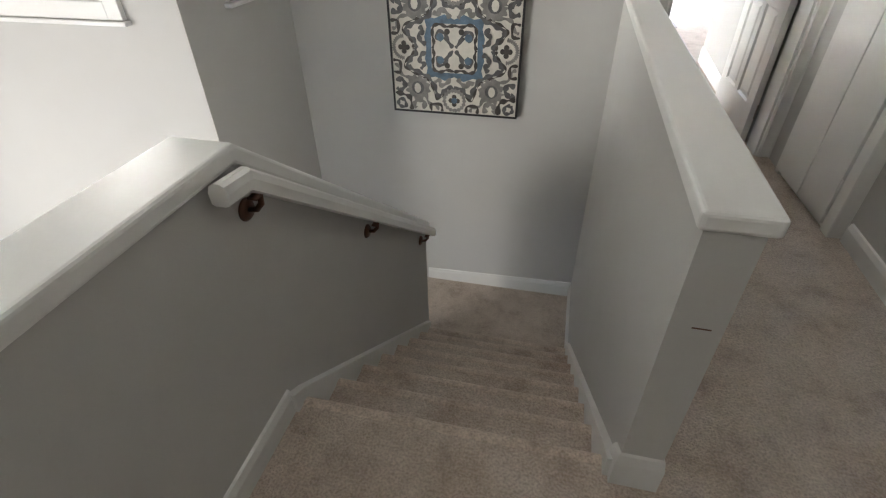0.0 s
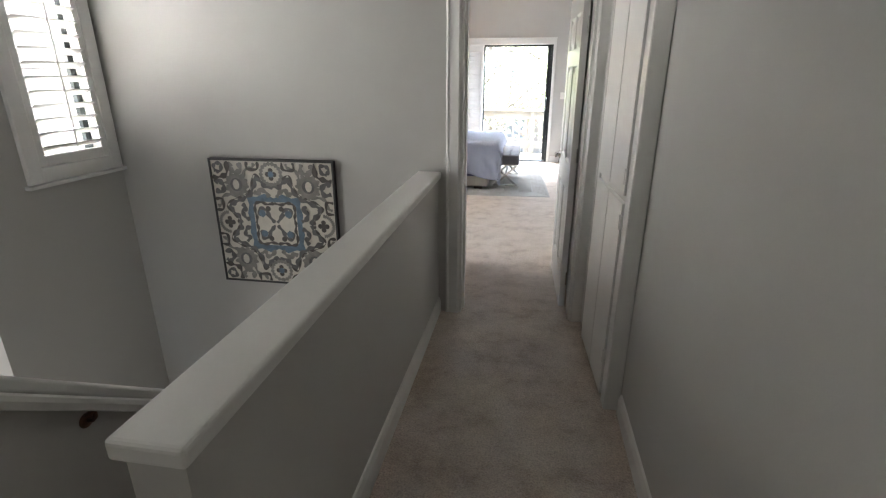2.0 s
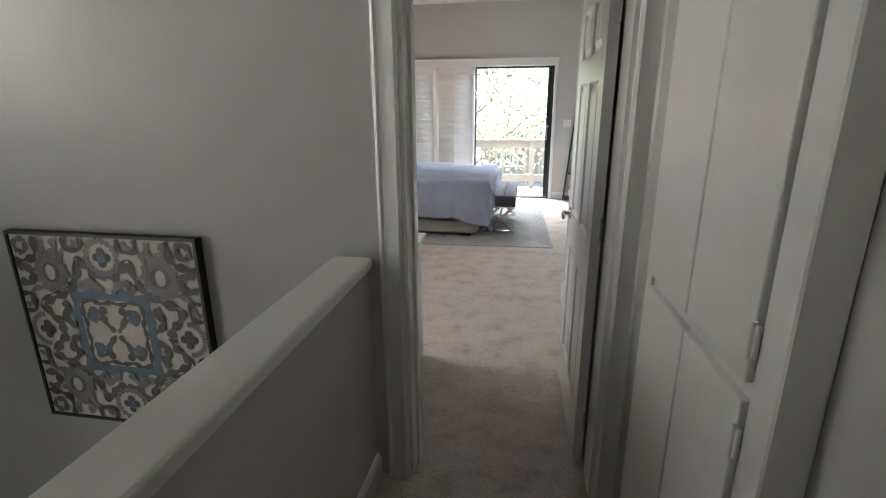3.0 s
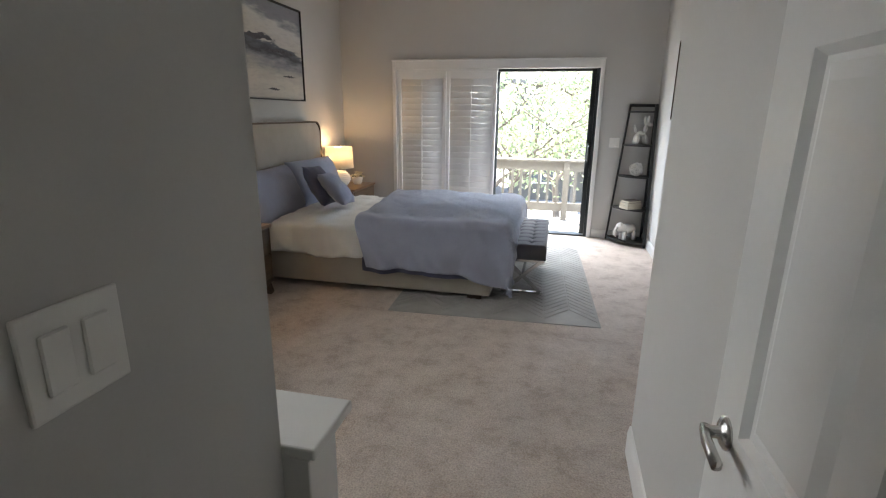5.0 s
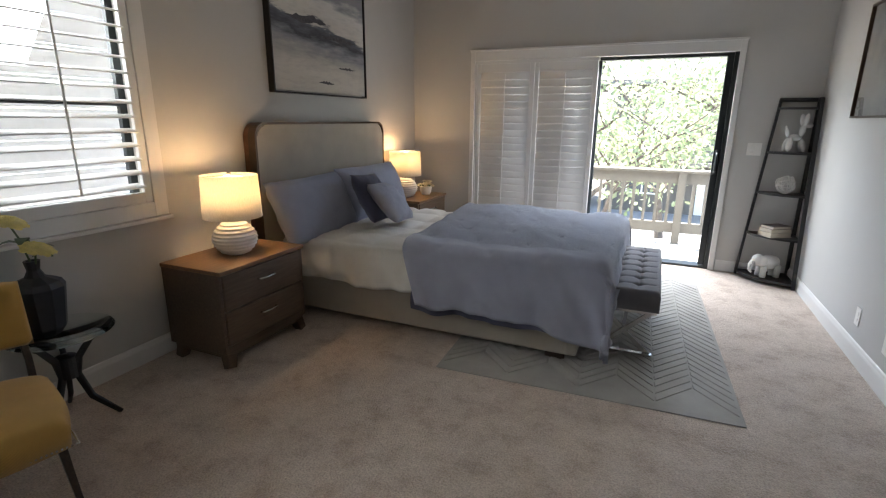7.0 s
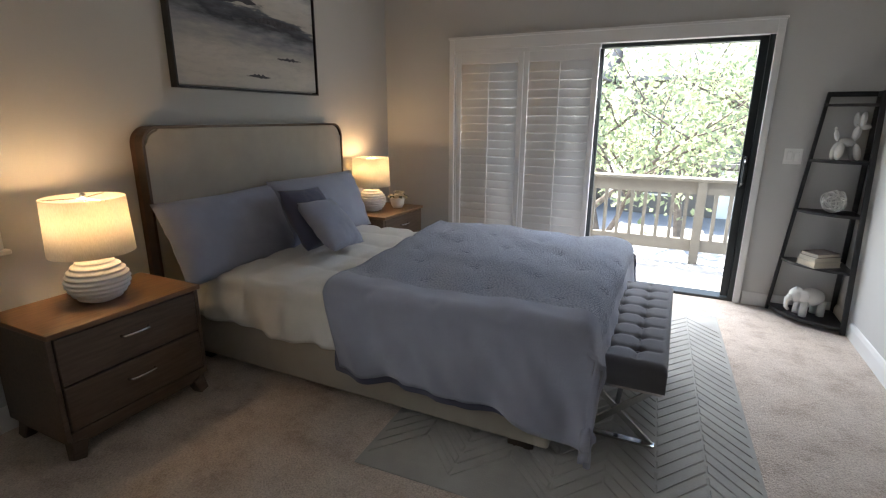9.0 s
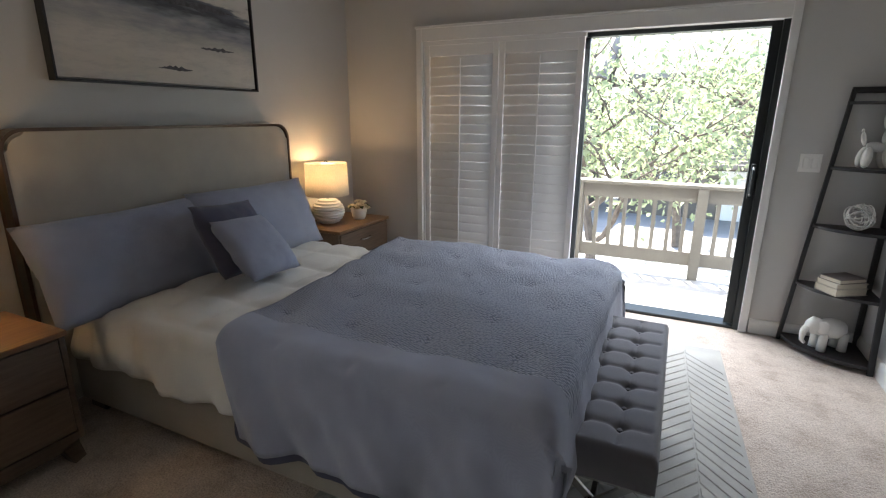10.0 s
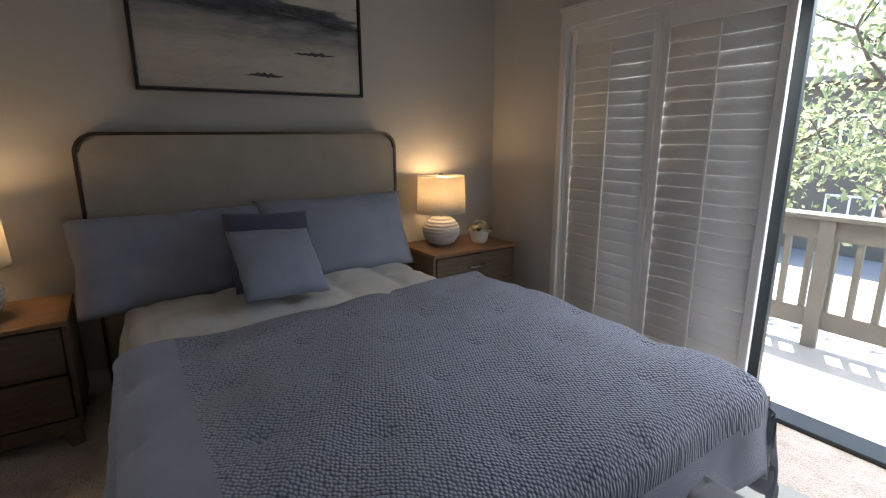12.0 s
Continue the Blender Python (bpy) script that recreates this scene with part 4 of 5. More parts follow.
def cloth(x0, x1, ytop0, ytop1, ztop, hem0, hem1, nx, ny, puff, over=None, seed=0.0, quilt=None, buttons=None):
    """A cloth over the bed from x0 to x1, down both long sides to the hems and, with over, down past the foot."""
    r = 0.06
    side0, side1, top = ztop - r - hem0, ztop - r - hem1, ytop1 - ytop0
    arc = r * math.pi / 2
    total = side0 + arc + top + arc + side1

    def across(s):
        if s < side0:
            return ytop0 - r, hem0 + s, (-1, 0)
        s -= side0
        if s < arc:
            a = s / r
            return ytop0 - r * math.cos(a), ztop - r + r * math.sin(a), (-math.cos(a), math.sin(a))
        s -= arc
        if s < top:
            return ytop0 + s, ztop, (0, 1)
        s -= top
        if s < arc:
            a = s / r
            return ytop1 + r * math.sin(a), ztop - r + r * math.cos(a), (math.sin(a), math.cos(a))
        s -= arc
        return ytop1 + r, ztop - r - s, (1, 0)

    def f(u, v):
        s = v * total
        y, z, nrm = across(s)
        on_side = s < side0 or s > total - side1
        hang = max(0.0, 1 - s / side0) if s < side0 else (max(0.0, 1 - (total - s) / side1) if on_side else 0.0)
        lean = 0.0 if not over else (0.10 * hang if s < side0 else -0.15 * max(0.0, min(1.0, (s - side0 - arc) / top))) * (1 - u) + 0.02 * (1 - u)
        x = x0 + (x1 - x0) * u + lean
        n1 = noise.noise((x * 2.1 + seed, s * 2.0, 0.3))
        n2 = noise.noise((x * 5.5 + seed, s * 4.5, 1.7))
        n3 = noise.noise((x * 9.0 + s * 7 + seed, s * 3.0, 4.1))
        off = puff * (0.5 + 0.9 * n1 + 0.45 * n2)
        if on_side:
            off = off * 0.6 + hang * (0.020 * math.sin(x * 15 + 2.2 * n1 + seed) + 0.022 * n3) + 0.06 * hang
        if quilt:
            qx, qs = (x / quilt) % 1.0, (s / quilt) % 1.0
            dd = min(qx, 1 - qx, qs, 1 - qs)
            off += 0.026 * min(1.0, dd * 4.0) ** 0.6 - 0.014
        off += 0.009 * n3 + (0.006 * noise.noise((x * 22 + seed, s * 9, 2.2)) if on_side else 0.0)
        if buttons:
            bx, bs = buttons
            gx, gs = x / bx, s / bs
            k = math.floor(gs)
            gx += 0.5 * (k % 2)
            ex, es = (gx % 1 - 0.5) * bx, (gs % 1 - 0.5) * bs
            d2 = ex * ex + es * es
            off -= (0.020 * math.exp(-d2 / 0.0005) + 0.008 * math.exp(-d2 / 0.010)) * (0.0 if on_side else 1.0)
        px, pz = x, z + nrm[1] * off
        py = y + nrm[0] * off
        if over and x > over:
            e = x - over
            rr = 0.09
            if e < rr * 1.57:
                a = e / rr
                dx, dz = rr * math.sin(a), rr * (1 - math.cos(a))
            else:
                dx, dz = rr + (e - rr * 1.57) * 0.12, rr + (e - rr * 1.57)
            px = over + dx + 0.02 * n2 * min(1, e * 6)
            pz = max(pz - dz, 0.055 + 0.04 * (1 + n2))
            if on_side:
                pz = max(0.06, z - dz * 0.25)
                py -= 0.0
        if on_side:
            pz = pz + hang * 0.03 * n1
            if over and s < side0:
                k = max(0.0, min(1.0, (x - 0.25) / 0.4))
                pz -= hang * 0.10 * k * k * (3 - 2 * k)
        return (px, py, pz)

    return grid(nx, ny, f)


quilt = thing("white_comforter", "white quilted comforter lying over the mattress", "comforter")
bm = cloth(-1.62, -0.25, BY0 + 0.07, BY1 - 0.07, 0.565, 0.305, 0.31, 46, 90, 0.012, seed=3.1, quilt=0.30)
ob = part("comforter_cloth", bm, WHITE_QUILT, quilt, smooth=True)
sol = ob.modifiers.new("thickness", "SOLIDIFY")
sol.thickness, sol.offset = 0.02, -1

duvet = thing("blue_duvet", "blue-grey textured duvet with tufted buttons spread over the bed foot", "duvet")
bm = cloth(-0.60, 0.98, BY0 + 0.03, BY1 + 0.06, 0.648, 0.255, 0.25, 84, 130, 0.026, over=0.63, seed=7.4, buttons=(0.34, 0.26))
ob = part("duvet_cloth", bm, BLUE, duvet, smooth=True)
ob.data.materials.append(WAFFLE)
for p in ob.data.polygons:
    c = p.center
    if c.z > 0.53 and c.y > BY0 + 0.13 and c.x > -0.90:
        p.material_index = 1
sol = ob.modifiers.new("thickness", "SOLIDIFY")
sol.thickness, sol.offset = 0.022, -1
lining = part("lining", cloth(-0.52, 0.60, BY0 + 0.045, BY1 + 0.03, 0.60, 0.215, 0.22, 40, 70, 0.012, seed=7.4), NAVY, duvet, "dark blue underside showing at the hem", smooth=True)

for y, s, dz in ((7.60, 1.0, 0), (8.46, 5.0, 0.02)):
    p = thing("bed_pillow", "blue-grey bed pillow leaning on the headboard", "pillow", (-1.50, y, 0.755 + dz), 90, "bed pillows")
    ob = part("pillow_case", cushion(0.93, 0.49, 0.21, seed=s), BLUE, p, smooth=True)
    p.matrix_basis = pose(-1.50, y, 0.765 + dz, 0, 0, 90) @ pose(0, 0, 0, -24, 0, -2 if s > 2 else 3)
p = thing("navy_cushion", "small dark navy scatter cushion", "cushion")
part("cushion_cover", cushion(0.44, 0.42, 0.15, seed=9), NAVY, p, smooth=True)
p.matrix_basis = pose(-1.22, 8.00, 0.80, 0, 0, 90) @ pose(0, 0, 0, -30, 4, 6)
p = thing("blue_cushion", "small blue-grey scatter cushion in front of the navy one", "cushion")
part("cushion_cover", cushion(0.42, 0.38, 0.14, seed=12), BLUE, p, smooth=True)
p.matrix_basis = pose(-1.05, 7.98, 0.775, 0, 0, 90) @ pose(0, 0, 0, -42, 5, 10)


# ---- nightstands and lamps ----
def nightstand(at):
    t = thing("nightstand", "walnut nightstand with two drawers beside the bed", "nightstand", at, group="nightstands")
    W, D, Hh = 0.70, 0.47, 0.60
    for s in (-1, 1):
        e0, e1 = sorted((s * W / 2, s * (W / 2 - 0.022)))
        part("side_panel", box(0, D - 0.02, e0, e1, 0.10, Hh - 0.024, 0.002), WOOD, t)
    part("bottom_panel", box(0, D - 0.02, -W / 2 + 0.022, W / 2 - 0.022, 0.10, 0.135), WOOD, t)
    part("back_panel", box(0, 0.012, -W / 2 + 0.022, W / 2 - 0.022, 0.135, Hh - 0.024), WOOD, t)
    part("top", box(-0.004, D, -W / 2 - 0.004, W / 2 + 0.004, Hh - 0.024, Hh, 0.004, 2), WOOD_TOP, t, "warm brown walnut top")
    for z0, z1 in ((0.143, 0.346), (0.356, 0.566)):
        d = part("drawer", box(D - 0.05, D - 0.014, -W / 2 + 0.028, W / 2 - 0.028, z0, z1, 0.003), WOOD, t)
        zc = (z0 + z1) / 2 + 0.02
        part("handle", sweep([(D - 0.016, -0.065, zc), (D + 0.008, -0.055, zc), (D + 0.012, 0, zc), (D + 0.008, 0.055, zc), (D - 0.016, 0.065, zc)], disc(0.006, 8)), CHROME, d, "brushed nickel bow handle", True)
    bm = box(0.015, D - 0.03, -W / 2 + 0.02, W / 2 - 0.02, 0.065, 0.10)
    part("plinth", bm, WOOD, t)
    for x in (0.05, D - 0.06):
        for y in (-W / 2 + 0.055, W / 2 - 0.055):
            dx, dy = (0.022 if x > 0.2 else -0.015), (0.02 if y > 0 else -0.02)
            part("leg", sweep([(x + dx, y + dy, 0), (x, y, 0.075)], rounded(0.075, 0.07, 0.01, 2), up=(0, 1, 0), scale=[0.75, 1.0]), WOOD, t)
    return t


nightstand((-1.715, 6.765, 0))
nightstand((-1.785, 9.39, 0))

SHADE, tsh, bsh = material("lamp_shade", 0.9)
wv = noise_of(tsh, 300, 2, (1, 1, 0.2))
shc = ramp(tsh, wv.outputs[0], [(0.3, (0.70, 0.66, 0.58)), (0.7, (0.82, 0.78, 0.70))])
tsl = tsh.nodes.new("ShaderNodeBsdfTranslucent")
tdf = tsh.nodes.new("ShaderNodeBsdfDiffuse")
mxs = tsh.nodes.new("ShaderNodeMixShader")
mxs.inputs[0].default_value = 0.55
tsh.links.new(shc.outputs[0], tsl.inputs[0])
tsh.links.new(shc.outputs[0], tdf.inputs[0])
tsh.links.new(tdf.outputs[0], mxs.inputs[1])
tsh.links.new(tsl.outputs[0], mxs.inputs[2])
tsh.links.new(mxs.outputs[0], tsh.nodes["Material Output"].inputs[0])
BULB, tb, bb = material("bulb_glow", 0.5)
bb.inputs["Emission Color"].default_value = (1.0, 0.66, 0.34, 1)
bb.inputs["Emission Strength"].default_value = 8
LAMP_WATTS = 0.72


def table_lamp(at):
    t = thing("table_lamp", "lit table lamp with a ribbed white ceramic base and drum shade", "lamp", at, group="bedside lamps")
    prof = [(0, 0), (0.062, 0), (0.066, 0.008), (0.064, 0.014)]
    for i in range(45):
        a = i / 44
        z = 0.014 + 0.178 * a
        r = 0.068 + 0.072 * math.sin(math.pi * (0.06 + 0.86 * a)) ** 0.8 - 0.018 * a
        prof.append((r + 0.0045 * math.cos(a * 2 * math.pi * 8), z))
    prof += [(0.045, 0.196), (0.030, 0.200), (0, 0.200)]
    part("base", lathe(prof, 48), CERAMIC, t, "ribbed white ceramic base", True)
    part("stem", lathe([(0, 0.2), (0.012, 0.2), (0.012, 0.30), (0.018, 0.30), (0.018, 0.34), (0, 0.34)], 16), CHROME, t)
    sh = part("shade", lathe([(0.174, 0.232), (0.164, 0.488), (0.1625, 0.488), (0.1725, 0.232), (0.174, 0.232)], 56), SHADE, t, "off-white drum shade", True)
    bm = bmesh.new()
    for a in (0, 120, 240):
        sweep([(0, 0, 0.484), (0.167 * math.cos(radians(a)), 0.167 * math.sin(radians(a)), 0.484)], disc(0.0025, 6), bm=bm)
    sweep([(0, 0, 0.34), (0.03, 0, 0.40), (0.03, 0, 0.45), (0, 0, 0.484)], disc(0.002, 6), up=(0, 1, 0), bm=bm)
    part("harp", bm, CHROME, t)
    part("finial", lathe([(0, 0.484), (0.012, 0.486), (0.014, 0.498), (0.008, 0.506), (0, 0.508)], 16), CHROME, t, "nickel finial", True)
    part("bulb", lathe([(0, 0.34), (0.014, 0.345), (0.028, 0.385), (0.026, 0.41), (0, 0.43)], 16), BULB, t, "glowing warm bulb", True)
    d = bpy.data.lights.new("lamp_glow", "POINT")
    d.energy, d.color, d.shadow_soft_size = LAMP_WATTS, (1.0, 0.62, 0.30), 0.035
    g = new("lamp_glow", d)
    g.location = (at[0], at[1], at[2] + 0.455)
    return t


table_lamp((-1.485, 6.77, 0.60))
table_lamp((-1.61, 9.285, 0.60))

fp = thing("flower_pot", "small white pot with cream silk roses", "flowers", (-1.48, 9.53, 0.60))
part("pot", lathe([(0, 0), (0.045, 0), (0.06, 0.03), (0.068, 0.08), (0.064, 0.10), (0.058, 0.095), (0, 0.09)], 24), CERAMIC, fp, smooth=True)
PETAL = plain("cream_petal", (0.70, 0.63, 0.46), 0.7, vary=0.15, scale=30)
STALK = plain("leaf_green", (0.06, 0.10, 0.045), 0.6, vary=0.3, scale=30)


def bloom(r, seed, n=26, flat=0.7):
    rng = random.Random(seed)
    b = bmesh.new()
    for k in range(n):
        ring = k / n
        a = k * 2.4
        tilt = 0.25 + 1.1 * ring
        l, w = r * (0.5 + 0.5 * ring), r * 0.36
        rows3 = []
        for q in range(4):
            u = q / 3
            rad = l * u * math.sin(tilt)
            z = l * u * math.cos(tilt) * flat + 0.12 * r * math.sin(u * 3.1)
            ww = w * math.sin(0.35 + 2.3 * u)
            rows3.append([b.verts.new((rad * math.cos(a) - e * ww * math.sin(a), rad * math.sin(a) + e * ww * math.cos(a), z + 0.25 * ww * abs(e) + rng.uniform(-0.002, 0.002))) for e in (-1, 0, 1)])
        for p, q in zip(rows3, rows3[1:]):
            for i in range(2):
                b.faces.new((p[i], p[i + 1], q[i + 1], q[i]))
    return b


for k, (x, y, z) in enumerate(((0, 0, 0.12), (0.05, 0.03, 0.115), (-0.03, 0.05, 0.115), (0.03, -0.05, 0.11), (-0.05, -0.02, 0.11), (0.0, 0.0, 0.16), (0.045, -0.01, 0.15))):
    b = bloom(0.05, k)
    b.transform(pose(x, y, z - 0.02, (y * 500), (x * 500), 40 * k))
    part("rose", b, PETAL, fp)
for k in range(6):
    b = grid(4, 2, lambda u, v: (0.05 + 0.06 * u, (v - 0.5) * 0.04 * math.sin(3.1 * (0.1 + 0.85 * u)), 0.10 + 0.02 * math.sin(3 * u)))
    b.transform(pose(0, 0, 0, 0, 0, 60 * k + 20))
    part("leaf", b, STALK, fp)


# ---- painting over the bed ----
def seascape():
    m, t, b = material("abstract_seascape", 0.5)
    tc = t.nodes.new("ShaderNodeTexCoord")
    sep = t.nodes.new("ShaderNodeSeparateXYZ")
    t.links.new(tc.outputs["Object"], sep.inputs[0])
    n1 = noise_of(t, 2.2, 6, (1, 1, 5), 0.6)
    n2 = noise_of(t, 7, 6, (1, 1.2, 5), 0.7)
    ad = t.nodes.new("ShaderNodeMath")
    ad.operation = "MULTIPLY_ADD"
    t.links.new(n1.outputs[0], ad.inputs[0])
    ad.inputs[1].default_value = 0.40
    t.links.new(sep.outputs["Z"], ad.inputs[2])
    ad2 = t.nodes.new("ShaderNodeMath")
    ad2.operation = "MULTIPLY_ADD"
    t.links.new(sep.outputs["Y"], ad2.inputs[0])
    ad2.inputs[1].default_value = 0.10
    t.links.new(ad.outputs[0], ad2.inputs[2])
    pale, grey, dark, mid = (0.52, 0.49, 0.45), (0.22, 0.23, 0.26), (0.035, 0.04, 0.055), (0.40, 0.38, 0.36)
    r = ramp(t, ad2.outputs[0], [(0.16, (0.44, 0.41, 0.37)), (0.36, pale), (0.48, mid), (0.58, grey), (0.66, dark), (0.72, (0.10, 0.11, 0.14)), (0.75, pale), (0.90, (0.56, 0.55, 0.53)), (1.0, grey)])
    st = ramp(t, n2.outputs[0], [(0.48, (1, 1, 1)), (0.62, (0.82, 0.83, 0.86))])
    t.links.new(mixed(t, "MULTIPLY", 0.6, r.outputs[0], st.outputs[0]), b.inputs["Base Color"])
    bump(t, b, n2.outputs[0], 0.4, 0.003)
    return m


art = thing("seascape_painting", "large abstract grey and white seascape in a black floating frame", "painting", (-1.80, 8.148, 1.607))
AW, AH = 0.629, 0.92
part("canvas", box(0.002, 0.042, -AW + 0.018, AW - 0.018, 0.018, AH - 0.018), seascape(), art)
bm = bmesh.new()
for a, b, c, d in ((-AW, AW, 0, 0.011), (-AW, AW, AH - 0.011, AH), (-AW, -AW + 0.011, 0.011, AH - 0.011), (AW - 0.011, AW, 0.011, AH - 0.011)):
    box(0.001, 0.055, a, b, c, d, bm=bm)
part("picture_frame", bm, BLACK, art, "black floating frame")
STROKE = plain("dark_brushstroke", (0.06, 0.06, 0.075), 0.5, vary=0.5, scale=40)
for y0, z0, w, h in ((0.33, 0.235, 0.25, 0.03), (0.02, 0.10, 0.22, 0.028), (-0.2, 0.56, 0.5, 0.07), (0.2, 0.46, 0.55, 0.05)):
    rng = random.Random(int(y0 * 100) + 50)
    b = bmesh.new()
    up = [(y0 - w / 2 + w * i / 12, z0 + h * (0.15 + 0.6 * rng.random()) * math.sin(math.pi * (i + 0.4) / 12.8)) for i in range(13)]
    dn = [(y0 - w / 2 + w * i / 12, z0 - h * (0.1 + 0.4 * rng.random()) * math.sin(math.pi * (i + 0.4) / 12.8)) for i in range(13)]
    tv, bv = [b.verts.new((0.0425, y, z)) for y, z in up], [b.verts.new((0.0425, y, z)) for y, z in dn]
    for i in range(12):
        b.faces.new((bv[i], bv[i + 1], tv[i + 1], tv[i]))
    part("brushstroke", b, STROKE, art)


def wall_print(at, w, h, mat_frame, print_mat, label):
    """A framed print on the east wall; local y along the wall, z up from its lower edge, front towards -x."""
    t = thing("framed_print", label, "picture", at, group="framed prints on the wall")
    bm = bmesh.new()
    for a, b, c, d in ((0, w, 0, 0.014), (0, w, h - 0.014, h), (0, 0.014, 0.014, h - 0.014), (w - 0.014, w, 0.014, h - 0.014)):
        box(-0.035, -0.001, a, b, c, d, 0.002, bm=bm)
    part("picture_frame", bm, mat_frame, t)
    part("print", box(-0.012, -0.002, 0.014, w - 0.014, 0.014, h - 0.014), print_mat, t)
    g = part("glazing", box(-0.022, -0.020, 0.014, w - 0.014, 0.014, h - 0.014), GLASS, t, "glass over the print")
    g.visible_shadow = False
    return t


def print_material(name, a, b, c):
    m, t, bs = material(name, 0.7)
    n = noise_of(t, 2.6, 5, None, 0.6)
    r = ramp(t, n.outputs[0], [(0.35, a), (0.5, b), (0.62, c)])
    t.links.new(r.outputs[0], bs.inputs["Base Color"])
    return m


wall_print((2.125, 8.34, 1.455), 0.65, 0.735, EDGE, print_material("grey_print", (0.25, 0.26, 0.27), (0.40, 0.40, 0.39), (0.48, 0.47, 0.44)), "framed grey abstract print with a small gold figure")
wall_print((2.125, 7.55, 1.30), 0.65, 0.775, GOLD, print_material("pale_print", (0.35, 0.37, 0.36), (0.45, 0.46, 0.45), (0.5, 0.5, 0.48)), "brass-framed pale print under reflecting glass")

# ---- bench at the bed's foot ----
bench = thing("tufted_bench", "grey button-tufted bench on crossed steel legs", "bench", (0.80, 8.075, 0))
BW, BL = 0.38, 1.13
def tuft(u, v, top=0.462, low=0.335):
    x, y = (u - 0.5) * BW, (v - 0.5) * BL
    nx, ny = 3, 8
    gx, gy = (u * nx) % 1.0, (v * ny) % 1.0
    ridge = min(min(gx, 1 - gx) / nx * BW, min(gy, 1 - gy) / ny * BL)
    inner = 1.0 if 0.08 < u < 0.92 and 0.03 < v < 0.97 else 0.0
    z = top - 0.010 * math.exp(-ridge / 0.010) * inner
    for i in range(1, nx):
        for j in range(1, ny):
            d2 = ((u - i / nx) * BW) ** 2 + ((v - j / ny) * BL) ** 2
            z -= 0.024 * math.exp(-d2 / 0.0005)
    e = min(u * BW, (1 - u) * BW, v * BL, (1 - v) * BL)
    if e < 0.03:
        z -= 0.03 - math.sqrt(max(0, 0.03 ** 2 - (0.03 - e) ** 2))
    return (x, y, z)
bm = grid(48, 130, tuft)
rim = [e for e in bm.edges if e.is_boundary]
ext = bmesh.ops.extrude_edge_only(bm, edges=rim)
for v in [g for g in ext["geom"] if isinstance(g, bmesh.types.BMVert)]:
    v.co.z = 0.335
bmesh.ops.contextual_create(bm, geom=[e for e in bm.edges if e.is_boundary])
part("seat_cushion", bm, BENCH, bench, smooth=True)
for i in (1, 2):
    for j in range(1, 8):
        b = lathe([(0, 0), (0.011, 0), (0.009, 0.006), (0, 0.008)], 10)
        b.transform(pose((i / 3 - 0.5) * BW, (j / 8 - 0.5) * BL, 0.436))
        part("button", b, BENCH, bench)
part("seat_frame", box(-BW / 2 + 0.01, BW / 2 - 0.01, -BL / 2 + 0.02, BL / 2 - 0.02, 0.312, 0.335), STEEL, bench, "polished steel frame")
for y in (-BL / 2 + 0.10, BL / 2 - 0.10):
    bar = rounded(0.03, 0.012, 0.002, 1)
    part("leg", sweep([(-0.165, y - 0.007, 0.012), (0.165, y - 0.007, 0.312)], bar, up=(0, 1, 0)), STEEL, bench, "crossed steel leg")
    part("leg", sweep([(0.165, y + 0.007, 0.012), (-0.165, y + 0.007, 0.312)], bar, up=(0, 1, 0)), STEEL, bench, "crossed steel leg")
    part("floor_bar", box(-0.175, 0.175, y - 0.016, y + 0.016, 0.0145, 0.0265), STEEL, bench)
part("stretcher", sweep([(0, -BL / 2 + 0.10, 0.16), (0, BL / 2 - 0.10, 0.16)], rounded(0.022, 0.022, 0.003, 1)), BLACK, bench)

# ---- rug ----
RUG = plain("grey_rug", (0.36, 0.352, 0.33), 0.95, vary=0.12, scale=4, grain=160, relief=0.6, depth=0.003)
rug = thing("chevron_rug", "pale grey rug with a raised chevron pattern under the bed", "rug", (1.42, 7.022, 0), 2.4)
RW, RL = 1.61, 2.45
part("backing", box(-RW, 0, 0, RL, 0.0, 0.007, 0.002), RUG, rug)
b = bmesh.new()
CWD = 0.21
for c in range(8):
    xa, xb = -RW + 0.02 + c * CWD * 0.94, -RW + 0.02 + (c + 1) * CWD * 0.94 - 0.006
    for k in range(-4, 34):
        y0 = k * 0.078
        ya, yb = (y0, y0 + CWD) if c % 2 == 0 else (y0 + CWD, y0)
        if min(ya, yb) < 0.02 or max(ya, yb) + 0.05 > RL - 0.02:
            continue
        w = 0.052
        lo = [b.verts.new(p) for p in ((xa, ya, 0.006), (xb, yb, 0.006), (xb, yb + w, 0.006), (xa, ya + w, 0.006))]
        hi = [b.verts.new(p) for p in ((xa + 0.003, ya + 0.006, 0.0115), (xb - 0.003, yb + 0.006, 0.0115), (xb - 0.003, yb + w - 0.006, 0.0115), (xa + 0.003, ya + w - 0.006, 0.0115))]
        b.faces.new(hi)
        for i in range(4):
            b.faces.new((lo[i], lo[(i + 1) % 4], hi[(i + 1) % 4], hi[i]))
tagged(part("raised_weave", b, RUG, rug), kind="stuff")

